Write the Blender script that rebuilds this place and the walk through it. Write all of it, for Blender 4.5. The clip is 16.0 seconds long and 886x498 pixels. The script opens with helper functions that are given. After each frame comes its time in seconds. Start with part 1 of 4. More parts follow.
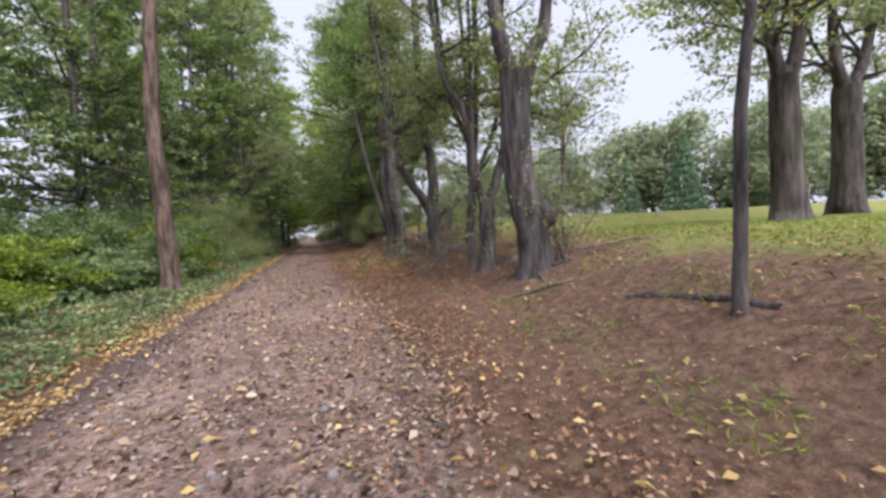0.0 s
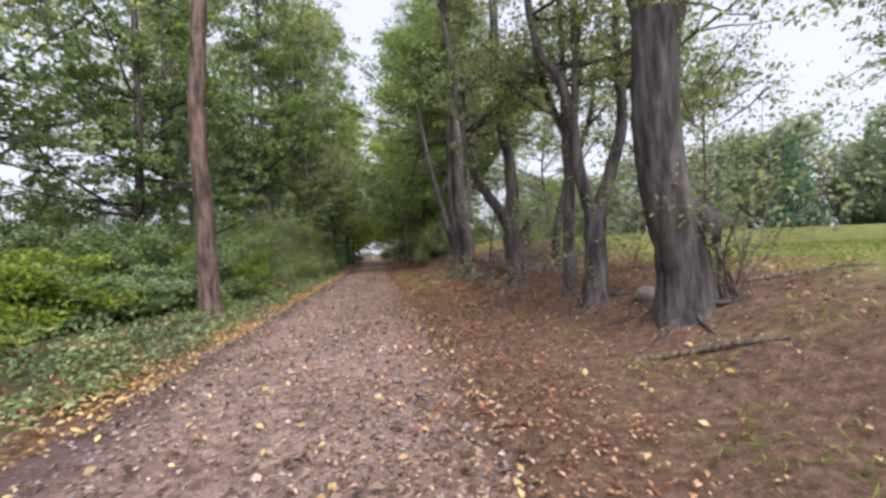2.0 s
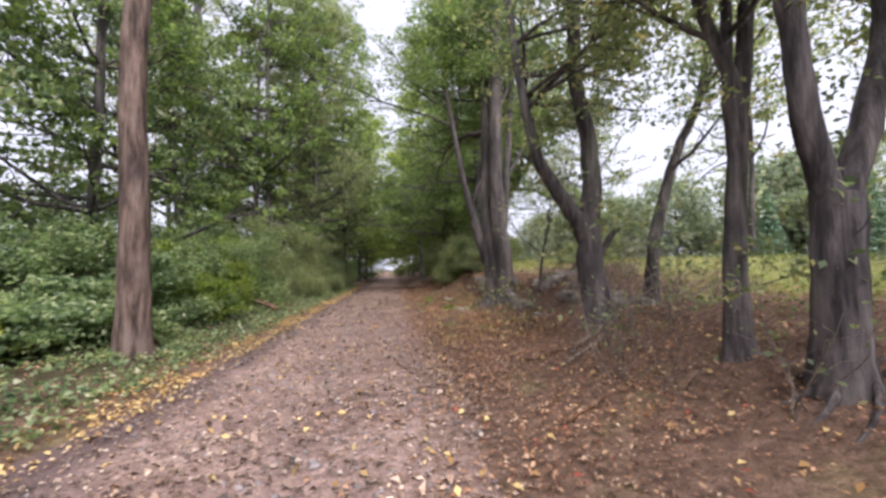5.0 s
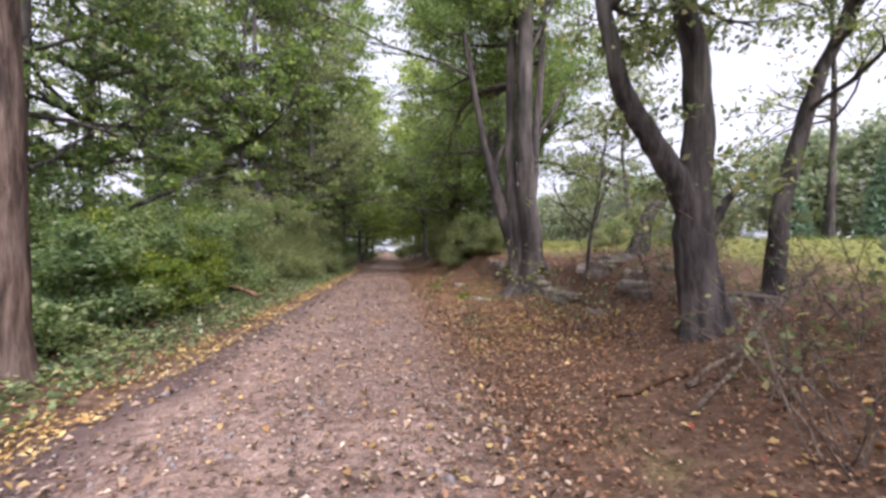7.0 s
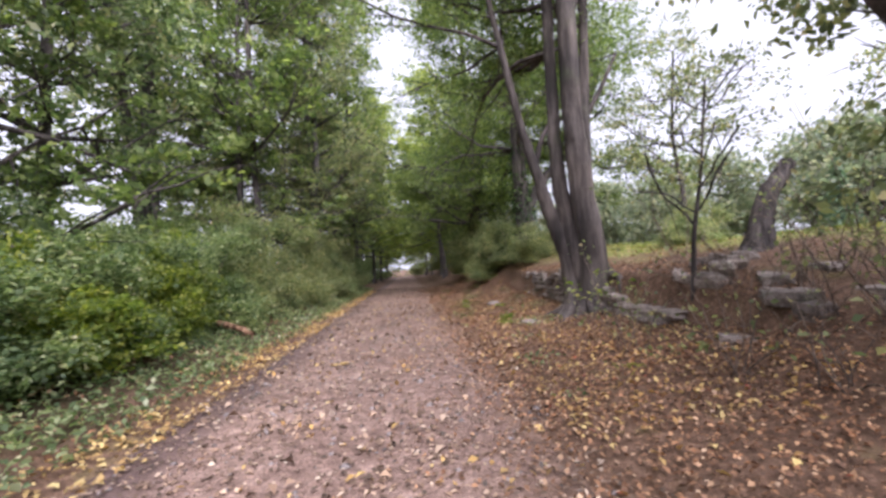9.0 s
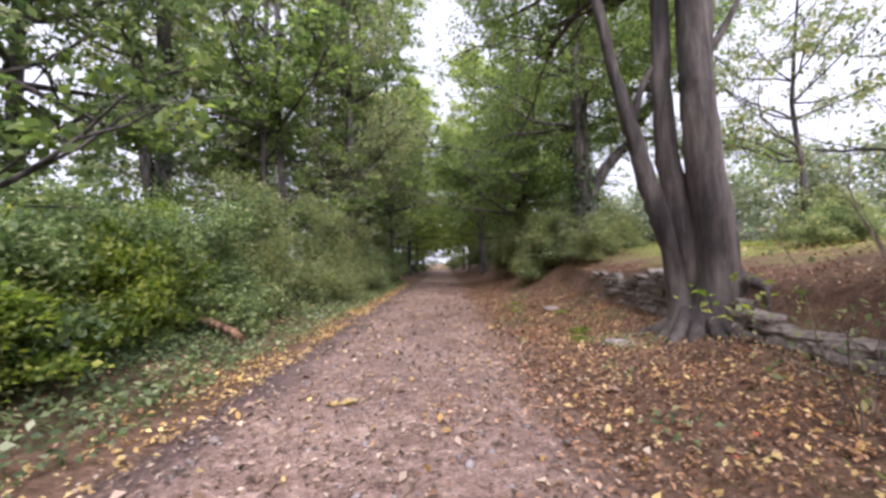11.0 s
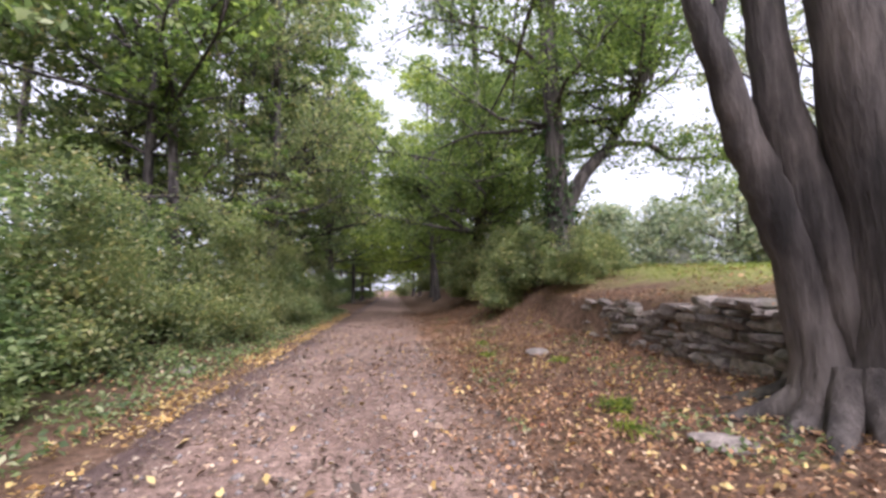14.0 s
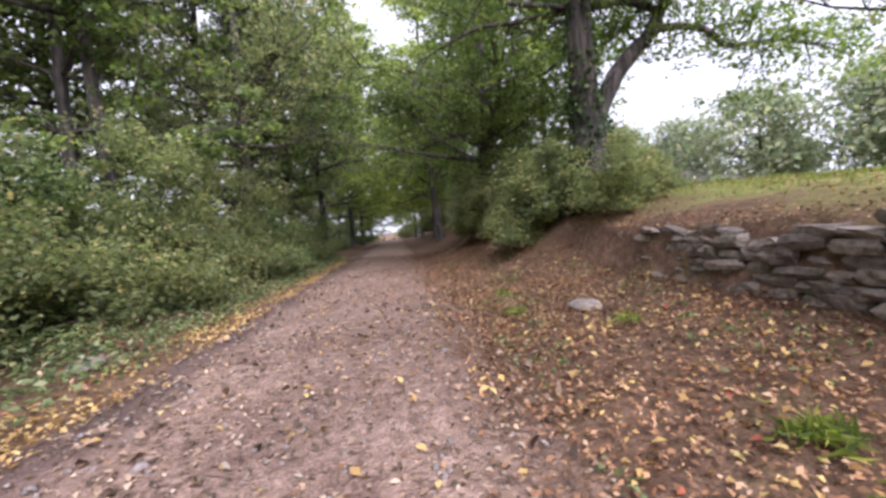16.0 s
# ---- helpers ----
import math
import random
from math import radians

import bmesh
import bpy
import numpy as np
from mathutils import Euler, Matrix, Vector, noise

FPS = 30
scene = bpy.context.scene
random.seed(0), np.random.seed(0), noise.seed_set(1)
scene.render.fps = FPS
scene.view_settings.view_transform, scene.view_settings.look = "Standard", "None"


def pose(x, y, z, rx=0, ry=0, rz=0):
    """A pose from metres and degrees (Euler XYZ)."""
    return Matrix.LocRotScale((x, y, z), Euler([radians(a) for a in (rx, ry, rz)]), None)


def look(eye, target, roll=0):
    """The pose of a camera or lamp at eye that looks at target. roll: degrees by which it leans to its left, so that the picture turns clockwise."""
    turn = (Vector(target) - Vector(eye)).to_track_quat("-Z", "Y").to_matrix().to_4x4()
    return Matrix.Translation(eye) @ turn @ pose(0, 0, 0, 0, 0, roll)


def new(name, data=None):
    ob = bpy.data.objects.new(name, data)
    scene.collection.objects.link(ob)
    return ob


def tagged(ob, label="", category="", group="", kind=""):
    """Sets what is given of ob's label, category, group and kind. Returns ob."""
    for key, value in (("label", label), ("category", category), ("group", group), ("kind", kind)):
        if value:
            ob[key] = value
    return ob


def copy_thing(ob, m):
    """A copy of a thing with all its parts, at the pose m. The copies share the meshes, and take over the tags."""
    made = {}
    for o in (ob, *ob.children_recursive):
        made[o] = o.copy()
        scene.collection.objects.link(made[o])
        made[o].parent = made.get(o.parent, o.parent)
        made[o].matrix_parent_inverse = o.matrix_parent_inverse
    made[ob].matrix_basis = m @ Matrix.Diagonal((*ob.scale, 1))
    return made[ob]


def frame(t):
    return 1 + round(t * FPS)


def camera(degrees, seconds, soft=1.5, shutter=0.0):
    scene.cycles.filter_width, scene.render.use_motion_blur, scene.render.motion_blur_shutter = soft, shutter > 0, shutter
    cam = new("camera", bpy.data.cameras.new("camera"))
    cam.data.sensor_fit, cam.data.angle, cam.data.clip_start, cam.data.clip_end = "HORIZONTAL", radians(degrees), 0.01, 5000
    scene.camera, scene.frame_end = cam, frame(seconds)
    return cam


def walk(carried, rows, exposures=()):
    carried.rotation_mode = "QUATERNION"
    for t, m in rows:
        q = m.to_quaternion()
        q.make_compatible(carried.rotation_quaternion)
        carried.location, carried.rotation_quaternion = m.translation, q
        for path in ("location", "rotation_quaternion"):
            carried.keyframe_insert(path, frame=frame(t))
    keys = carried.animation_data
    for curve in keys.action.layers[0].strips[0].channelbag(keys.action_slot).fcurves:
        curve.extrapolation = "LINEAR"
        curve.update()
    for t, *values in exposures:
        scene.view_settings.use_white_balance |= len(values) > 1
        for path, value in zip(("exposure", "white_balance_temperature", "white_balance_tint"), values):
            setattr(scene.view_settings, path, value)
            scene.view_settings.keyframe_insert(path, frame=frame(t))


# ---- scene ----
cam = camera(93.5, 16.0, 3.0)
METRES, EYE, TILT, LEAN, TURN = 19.0, 1.5, 0.0, 0.0, -17.0
ROWS = [
    (0.0, 0.0, 0.0, 0.0, -0.16, -2.78, 3.4),
    (0.5, -0.0063, 0.0324, -0.0003, 1.53, -0.19, 1.52),
    (1.0, -0.0116, 0.0609, 0.0016, 2.7, -1.81, 0.3),
    (1.5, -0.0156, 0.0924, 0.0007, 6.84, -1.73, 3.94),
    (2.0, -0.0251, 0.1239, 0.001, 8.37, 0.15, 2.9),
    (2.5, -0.0341, 0.1547, -0.0005, 11.32, -0.68, 4.28),
    (3.0, -0.0445, 0.187, -0.0007, 10.21, 3.19, 3.02),
    (3.5, -0.0548, 0.2183, 0.0011, 9.25, 1.9, 1.81),
    (6.0, -0.0996, 0.3651, 0.0018, 10.72, 3.89, 0.62),
    (6.5, -0.1117, 0.3975, 0.003, 12.39, 4.24, 2.81),
    (7.0, -0.1246, 0.4245, 0.0014, 10.31, 0.2, 0.21),
    (7.5, -0.1362, 0.4526, 0.0011, 13.67, 1.66, 5.63),
    (8.0, -0.1518, 0.481, -0.0, 16.4, 5.23, 1.75),
    (8.5, -0.1627, 0.5109, -0.0005, 12.17, 3.13, 3.7),
    (11.0, -0.2137, 0.6637, -0.0018, 17.16, 1.88, 1.34),
    (11.5, -0.2253, 0.6918, -0.0025, 21.71, 5.05, 1.21),
    (12.0, -0.2346, 0.7198, -0.0011, 16.67, 4.56, 1.21),
    (12.5, -0.2417, 0.7493, -0.0019, 14.92, 5.49, 0.86),
    (13.0, -0.2488, 0.7762, -0.0014, 13.0, 5.37, 2.75),
    (13.5, -0.2518, 0.8053, -0.0033, 11.15, 3.42, 5.1),
    (14.0, -0.2584, 0.8348, -0.0044, 10.25, 5.39, 1.26),
    (14.5, -0.2641, 0.864, -0.0041, 10.91, 2.16, 5.48),
    (15.0, -0.2694, 0.8949, -0.0045, 13.14, 2.19, 5.3),
    (15.5, -0.2779, 0.9252, -0.0053, 11.67, -0.82, 4.18),
    (16.0, -0.2825, 0.9547, -0.0067, 10.69, -2.84, 4.73),
]
# the exposure opens up slightly under the trees
walk(cam, [(t, pose(0, 0, EYE, TILT, LEAN, TURN) @ pose(METRES * x, METRES * y, METRES * z, 90 + pitch, roll, yaw)) for t, x, y, z, yaw, pitch, roll in ROWS],
     [(0.0, 1.02, 5900, 16), (3.5, 1.2, 5950, 18), (7.0, 1.36, 5950, 22), (11.0, 1.5, 5900, 23), (16.0, 1.58, 5900, 23)])

# ---- world, sun ----
world = bpy.data.worlds.new("overcast")
scene.world = world
world.use_nodes = True
wn, wl = world.node_tree.nodes, world.node_tree.links
sky = wn.new("ShaderNodeTexSky")
sky.sky_type = "NISHITA"
sky.sun_disc = False
sky.sun_elevation = radians(48)
sky.sun_rotation = radians(166)
sky.air_density, sky.dust_density, sky.ozone_density = 1.0, 6.0, 0.5
grey = wn.new("ShaderNodeHueSaturation")
grey.inputs["Saturation"].default_value = 0.22
cloud = wn.new("ShaderNodeMix")
cloud.data_type = "RGBA"
cloud.inputs[0].default_value = 0.72
cloud.inputs[7].default_value = (8.4, 8.5, 9.0, 1)
wl.new(sky.outputs[0], grey.inputs["Color"])
wl.new(grey.outputs[0], cloud.inputs[6])
wl.new(cloud.outputs[2], wn["Background"].inputs[0])
wn["Background"].inputs[1].default_value = 0.066
sun = new("sun", bpy.data.lights.new("sun", "SUN"))
sun.data.energy, sun.data.angle, sun.data.color = 3.6, radians(60), (1.0, 0.97, 0.92)
sun.matrix_world = look((7, -16, 34), (0, 12, 0))

# ---- materials ----


class Net:
    """A node material under construction."""

    def __init__(self, name, rough=0.8, spec=0.3):
        self.mat = bpy.data.materials.new(name)
        self.mat.use_nodes = True
        self.n, self.l = self.mat.node_tree.nodes, self.mat.node_tree.links
        self.b = self.n["Principled BSDF"]
        self.b.inputs["Roughness"].default_value = rough
        self.b.inputs["Specular IOR Level"].default_value = spec
        self.pos = self.n.new("ShaderNodeNewGeometry")

    def noise(self, scale, detail=4, stretch=(1, 1, 1), rough=0.6):
        m = self.n.new("ShaderNodeMapping")
        m.inputs["Scale"].default_value = stretch
        self.l.new(self.pos.outputs["Position"], m.inputs[0])
        t = self.n.new("ShaderNodeTexNoise")
        t.inputs["Scale"].default_value, t.inputs["Detail"].default_value, t.inputs["Roughness"].default_value = scale, detail, rough
        self.l.new(m.outputs[0], t.inputs["Vector"])
        return t.outputs["Fac"]

    def ramp(self, fac, stops):
        r = self.n.new("ShaderNodeValToRGB")
        while len(r.color_ramp.elements) < len(stops):
            r.color_ramp.elements.new(0.5)
        for e, (p, c) in zip(r.color_ramp.elements, stops):
            e.position, e.color = p, (*c, 1)
        self.l.new(fac, r.inputs[0])
        return r.outputs[0]

    def mix(self, fac, a, b, mode="MIX"):
        m = self.n.new("ShaderNodeMix")
        m.data_type, m.blend_type = "RGBA", mode
        for socket, v in ((m.inputs[0], fac), (m.inputs[6], a), (m.inputs[7], b)):
            if isinstance(v, (int, float)):
                socket.default_value = v
            elif isinstance(v, tuple):
                socket.default_value = (*v, 1)
            else:
                self.l.new(v, socket)
        return m.outputs[2]

    def axis(self, which):
        s = self.n.new("ShaderNodeSeparateXYZ")
        self.l.new(self.pos.outputs["Position"], s.inputs[0])
        return s.outputs[which]

    def math(self, op, a, b=0.0):
        m = self.n.new("ShaderNodeMath")
        m.operation = op
        for socket, v in ((m.inputs[0], a), (m.inputs[1], b)):
            if isinstance(v, (int, float)):
                socket.default_value = v
            else:
                self.l.new(v, socket)
        return m.outputs[0]

    def span(self, v, lo, hi):
        r = self.n.new("ShaderNodeMapRange")
        r.interpolation_type = "SMOOTHSTEP"
        r.inputs[1].default_value, r.inputs[2].default_value = lo, hi
        self.l.new(v, r.inputs[0])
        return r.outputs[0]

    def bump(self, height, strength, distance):
        b = self.n.new("ShaderNodeBump")
        b.inputs["Strength"].default_value, b.inputs["Distance"].default_value = strength, distance
        self.l.new(height, b.inputs["Height"])
        self.l.new(b.outputs[0], self.b.inputs["Normal"])

    def done(self, color):
        self.l.new(color, self.b.inputs["Base Color"])
        return self.mat


def leaf_material(name, stops, through_color, light=0.5, rough=0.55):
    """Leaves that differ one by one and let some light through."""
    k = Net(name, rough, 0.35)
    one = k.ramp(k.pos.outputs["Random Per Island"], stops)
    patch = k.ramp(k.noise(0.9, 3), [(0.32, (0.75, 0.8, 0.75)), (0.68, (1.35, 1.25, 1.0))])
    color = k.mix(1.0, one, patch, "MULTIPLY")
    k.done(color)
    t = k.n.new("ShaderNodeBsdfTranslucent")
    k.l.new(k.mix(1.0, color, through_color, "MULTIPLY"), t.inputs[0])
    m = k.n.new("ShaderNodeMixShader")
    m.inputs[0].default_value = light
    k.l.new(k.b.outputs[0], m.inputs[1])
    k.l.new(t.outputs[0], m.inputs[2])
    k.l.new(m.outputs[0], k.n["Material Output"].inputs[0])
    return k.mat


LEAF_TREE = leaf_material("tree_leaves", [(0, (0.097, 0.123, 0.077)), (0.5, (0.184, 0.217, 0.124)), (0.85, (0.290, 0.303, 0.177)), (1, (0.435, 0.347, 0.215))], (1.5, 1.65, 1.15))
LEAF_DARK = leaf_material("dark_tree_leaves", [(0, (0.068, 0.099, 0.050)), (0.6, (0.129, 0.175, 0.068)), (1, (0.236, 0.275, 0.104))], (1.5, 1.7, 1.05))
# distance haze is put into this colour: lighter and greyer than the near leaves
LEAF_HAZED = leaf_material("haze_paled_far_leaves", [(0, (0.149, 0.185, 0.151)), (0.5, (0.219, 0.245, 0.194)), (1, (0.309, 0.300, 0.237))], (1.3, 1.5, 1.1))
LEAF_BUSH = leaf_material("bush_leaves", [(0, (0.056, 0.088, 0.048)), (0.5, (0.144, 0.197, 0.102)), (0.88, (0.273, 0.324, 0.187)), (1, (0.513, 0.501, 0.392))], (1.5, 1.65, 1.15))
LEAF_LIME = leaf_material("lime_bush_leaves", [(0, (0.053, 0.085, 0.021)), (0.45, (0.147, 0.190, 0.047)), (1, (0.357, 0.361, 0.095))], (1.5, 1.8, 0.8))
LEAF_VARIEGATED = leaf_material("variegated_leaves", [(0, (0.09, 0.13, 0.06)), (0.5, (0.26, 0.3, 0.18)), (1, (0.55, 0.56, 0.42))], (1.3, 1.5, 1.0))
# brighter, yellower leaf colour standing in for skylight at the path's far end
LEAF_SUNLIT = leaf_material("sunlit_yellow_green_leaves", [(0, (0.100, 0.140, 0.046)), (0.5, (0.219, 0.280, 0.091)), (1, (0.379, 0.400, 0.160))], (1.6, 1.7, 0.9))
# needles lightened to stand for the haze in front of them
LEAF_PINE = leaf_material("haze_paled_needles", [(0, (0.13, 0.2, 0.16)), (1, (0.22, 0.3, 0.24))], (1.2, 1.4, 1.0), 0.3)
LEAF_IVY = leaf_material("ivy_leaves", [(0, (0.017, 0.042, 0.017)), (0.7, (0.042, 0.077, 0.028)), (1, (0.098, 0.154, 0.056))], (1.4, 1.7, 0.9), 0.15)
GRASS = leaf_material("grass_blades", [(0, (0.1, 0.14, 0.03)), (0.6, (0.19, 0.23, 0.05)), (1, (0.3, 0.3, 0.1))], (1.4, 1.6, 0.8), 0.3)
LITTER = leaf_material("fallen_brown_leaves", [(0, (0.07, 0.04, 0.028)), (0.35, (0.16, 0.083, 0.053)), (0.7, (0.3, 0.155, 0.092)), (0.92, (0.44, 0.275, 0.185)), (1, (0.54, 0.39, 0.31))], (1.2, 1.0, 0.8), 0.1, 0.6)
LITTER_PATH = leaf_material("fallen_pale_leaves", [(0, (0.06, 0.045, 0.04)), (0.4, (0.17, 0.115, 0.095)), (0.8, (0.34, 0.24, 0.2)), (1, (0.55, 0.45, 0.4))], (1.1, 1.0, 0.9), 0.1, 0.5)
LITTER_GOLD = leaf_material("fallen_yellow_leaves", [(0, (0.28, 0.16, 0.07)), (0.5, (0.47, 0.32, 0.14)), (1, (0.66, 0.52, 0.26))], (1.3, 1.1, 0.7), 0.2, 0.6)
LITTER_RED = leaf_material("fallen_red_leaves", [(0, (0.25, 0.05, 0.035)), (1, (0.45, 0.13, 0.08))], (1.3, 1.0, 0.9), 0.2, 0.6)


def bark(name, dark, mid, pale, scale=7.0):
    k = Net(name, 0.9, 0.2)
    ridges = k.noise(scale, 6, (1, 1, 0.16), 0.65)
    blotch = k.noise(1.1, 3)
    c = k.ramp(ridges, [(0.38, dark), (0.5, mid), (0.64, pale)])
    moss = k.span(k.noise(0.7, 4), 0.56, 0.72)
    c = k.mix(1.0, c, k.ramp(blotch, [(0.3, (0.7, 0.7, 0.72)), (0.7, (1.25, 1.2, 1.15))]), "MULTIPLY")
    c = k.mix(k.math("MULTIPLY", moss, 0.35), c, (0.07, 0.085, 0.045))
    k.bump(ridges, 1.0, 0.09)
    return k.done(c)


BARK_BROWN = bark("brown_bark", (0.035, 0.025, 0.02), (0.105, 0.073, 0.058), (0.19, 0.14, 0.115), 9)
BARK_DARK = bark("dark_grey_bark", (0.034, 0.03, 0.03), (0.085, 0.074, 0.073), (0.155, 0.136, 0.13))
BARK_GREY = bark("smooth_grey_bark", (0.036, 0.031, 0.029), (0.074, 0.063, 0.059), (0.122, 0.105, 0.098), 5)
TWIG = bark("dry_twig", (0.09, 0.068, 0.055), (0.19, 0.15, 0.125), (0.32, 0.26, 0.215), 20)
LOG = bark("rotten_wood", (0.06, 0.035, 0.022), (0.16, 0.09, 0.055), (0.3, 0.2, 0.13), 10)


def earth_material():
    """Bare brown earth with leaf crumbs under the trees, grass on the lawn."""
    k = Net("earth_and_grass", 0.95, 0.15)
    fine, mid, wide = k.noise(60, 5), k.noise(9, 5), k.noise(0.6, 4)
    soil = k.ramp(mid, [(0.28, (0.064, 0.04, 0.029)), (0.5, (0.135, 0.085, 0.06)), (0.72, (0.215, 0.14, 0.102))])
    soil = k.mix(0.6, soil, k.ramp(fine, [(0.35, (0.5, 0.48, 0.46)), (0.66, (1.6, 1.5, 1.4))]), "MULTIPLY")
    turf = k.ramp(mid, [(0.3, (0.1, 0.115, 0.032)), (0.5, (0.19, 0.19, 0.06)), (0.72, (0.3, 0.27, 0.1))])
    turf = k.mix(0.5, turf, k.ramp(fine, [(0.35, (0.6, 0.65, 0.6)), (0.66, (1.4, 1.4, 1.3))]), "MULTIPLY")
    x = k.math("ADD", k.axis(0), k.math("MULTIPLY", k.math("SUBTRACT", wide, 0.5), 5.0))
    y = k.axis(1)
    brush = k.math("MULTIPLY", k.span(y, 6.0, 9.0), k.span(y, 18.0, 14.5))
    x = k.math("ADD", x, k.math("MULTIPLY", k.span(y, 17.0, 20.0), 0.4))
    lawn = k.span(k.math("SUBTRACT", x, k.math("MULTIPLY", brush, 2.2)), 4.6, 7.0)
    near = k.span(k.noise(1.3, 4), 0.55, 0.75)
    tuft = k.math("MULTIPLY", near, 0.3)
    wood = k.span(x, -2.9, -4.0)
    k.bump(k.noise(25, 6), 0.8, 0.05)
    c = k.mix(k.math("MAXIMUM", lawn, tuft), soil, turf)
    # darker and greener to the left of the path
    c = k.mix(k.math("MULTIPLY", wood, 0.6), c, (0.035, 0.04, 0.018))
    return k.done(c)


def path_material():
    """Trodden gravel and earth, pinkish grey, darker along the worn edge."""
    k = Net("trodden_gravel", 0.85, 0.3)
    v = k.n.new("ShaderNodeTexVoronoi")
    v.inputs["Scale"].default_value = 34
    k.l.new(k.pos.outputs["Position"], v.inputs["Vector"])
    fine, mid, wide = k.noise(80, 5), k.noise(7, 6), k.noise(0.8, 4)
    c = k.ramp(mid, [(0.28, (0.14, 0.093, 0.076)), (0.5, (0.24, 0.165, 0.134)), (0.74, (0.36, 0.262, 0.22))])
    c = k.mix(0.55, c, k.ramp(v.outputs["Color"], [(0.1, (0.5, 0.48, 0.48)), (0.9, (1.55, 1.5, 1.48))]), "MULTIPLY")
    c = k.mix(0.5, c, k.ramp(fine, [(0.35, (0.6, 0.6, 0.6)), (0.66, (1.4, 1.38, 1.36))]), "MULTIPLY")
    c = k.mix(0.8, c, k.ramp(wide, [(0.34, (0.75, 0.7, 0.7)), (0.66, (1.2, 1.2, 1.2))]), "MULTIPLY")
    side = k.span(k.math("ADD", k.axis(0), k.math("MULTIPLY", wide, 0.6)), -1.5, -2.1)
    c = k.mix(k.math("MULTIPLY", side, 0.8), c, (0.085, 0.055, 0.052))
    verge = k.span(k.math("ADD", k.axis(0), k.math("MULTIPLY", k.math("SUBTRACT", k.noise(1.6, 5), 0.5), 2.4)), 0.35, 1.1)
    c = k.mix(k.math("MULTIPLY", verge, 0.85), c, k.ramp(mid, [(0.28, (0.085, 0.052, 0.038)), (0.5, (0.16, 0.1, 0.07)), (0.72, (0.26, 0.165, 0.12))]))
    k.bump(k.math("ADD", k.math("MULTIPLY", v.outputs["Distance"], 0.6), k.noise(18, 6)), 0.9, 0.04)
    return k.done(c)


EARTH, PATH_MAT = earth_material(), path_material()


def stone_material():
    k = Net("lichen_fieldstone", 0.9, 0.25)
    r = k.n.new("ShaderNodeObjectInfo")
    one = k.ramp(r.outputs["Random"], [(0, (0.145, 0.122, 0.114)), (0.5, (0.215, 0.183, 0.168)), (1, (0.3, 0.255, 0.23))])
    grain = k.noise(14, 6)
    c = k.mix(0.9, one, k.ramp(grain, [(0.3, (0.5, 0.5, 0.5)), (0.7, (1.5, 1.45, 1.4))]), "MULTIPLY")
    c = k.mix(k.math("MULTIPLY", k.span(k.noise(2.2, 4), 0.56, 0.7), 0.5), c, (0.09, 0.1, 0.06))
    k.bump(grain, 0.8, 0.05)
    return k.done(c)


STONE = stone_material()


def plain(name, a, b, scale=6.0, rough=0.8):
    k = Net(name, rough)
    n = k.noise(scale, 5)
    k.bump(n, 0.4, 0.02)
    return k.done(k.ramp(n, [(0.3, a), (0.7, b)]))


# ---- mesh helpers ----
RNG = np.random.default_rng(7)


def mesh_of(name, verts, faces, smooth=False):
    verts, faces = np.asarray(verts, np.float32).reshape(-1, 3), np.asarray(faces, np.int32)
    me = bpy.data.meshes.new(name)
    k = faces.shape[1]
    me.vertices.add(len(verts))
    me.vertices.foreach_set("co", verts.ravel())
    me.loops.add(faces.size)
    me.loops.foreach_set("vertex_index", faces.ravel())
    me.polygons.add(len(faces))
    me.polygons.foreach_set("loop_start", np.arange(0, faces.size, k, dtype=np.int32))
    me.update(calc_edges=True)
    if smooth:
        me.polygons.foreach_set("use_smooth", np.ones(len(faces), bool))
    return me


def put(name, me, mat, parent=None, label=""):
    if mat and not me.materials:
        me.materials.append(mat)
    ob = new(name, me)
    ob.parent = parent
    return tagged(ob, label) if label else ob


def tube(points, radii, sides=8, flute=0.0, seed=0):
    """A bent, tapering, slightly uneven tube with closed ends: verts, faces."""
    p, r = np.asarray(points, float), np.asarray(radii, float)
    d = np.gradient(p, axis=0)
    d /= np.linalg.norm(d, axis=1)[:, None] + 1e-9
    ref = np.array([1.0, 0.13, 0]) if abs(d[:, 0]).mean() < 0.8 else np.array([0, 0, 1.0])
    u = np.cross(d, ref)
    u /= np.linalg.norm(u, axis=1)[:, None] + 1e-9
    w = np.cross(d, u)
    a = np.linspace(0, 2 * np.pi, sides, endpoint=False)
    g = np.random.default_rng(seed)
    ph = g.uniform(0, 6.28, 3)
    bulge = 1 + 0.022 * g.standard_normal((len(p), sides))
    fl = flute if np.ndim(flute) else np.full(len(p), flute)
    bulge += np.asarray(fl)[:, None] * (np.sin(3 * a + ph[0]) * 0.6 + np.sin(5 * a + ph[1]) * 0.5)[None, :]
    rr = r[:, None] * bulge
    v = p[:, None, :] + rr[:, :, None] * (np.cos(a)[None, :, None] * u[:, None, :] + np.sin(a)[None, :, None] * w[:, None, :])
    n = len(p)
    i, j = np.meshgrid(np.arange(n - 1), np.arange(sides), indexing="ij")
    k = (j + 1) % sides
    f = np.stack([i * sides + j, i * sides + k, (i + 1) * sides + k, (i + 1) * sides + j], -1).reshape(-1, 4)
    return v.reshape(-1, 3), f


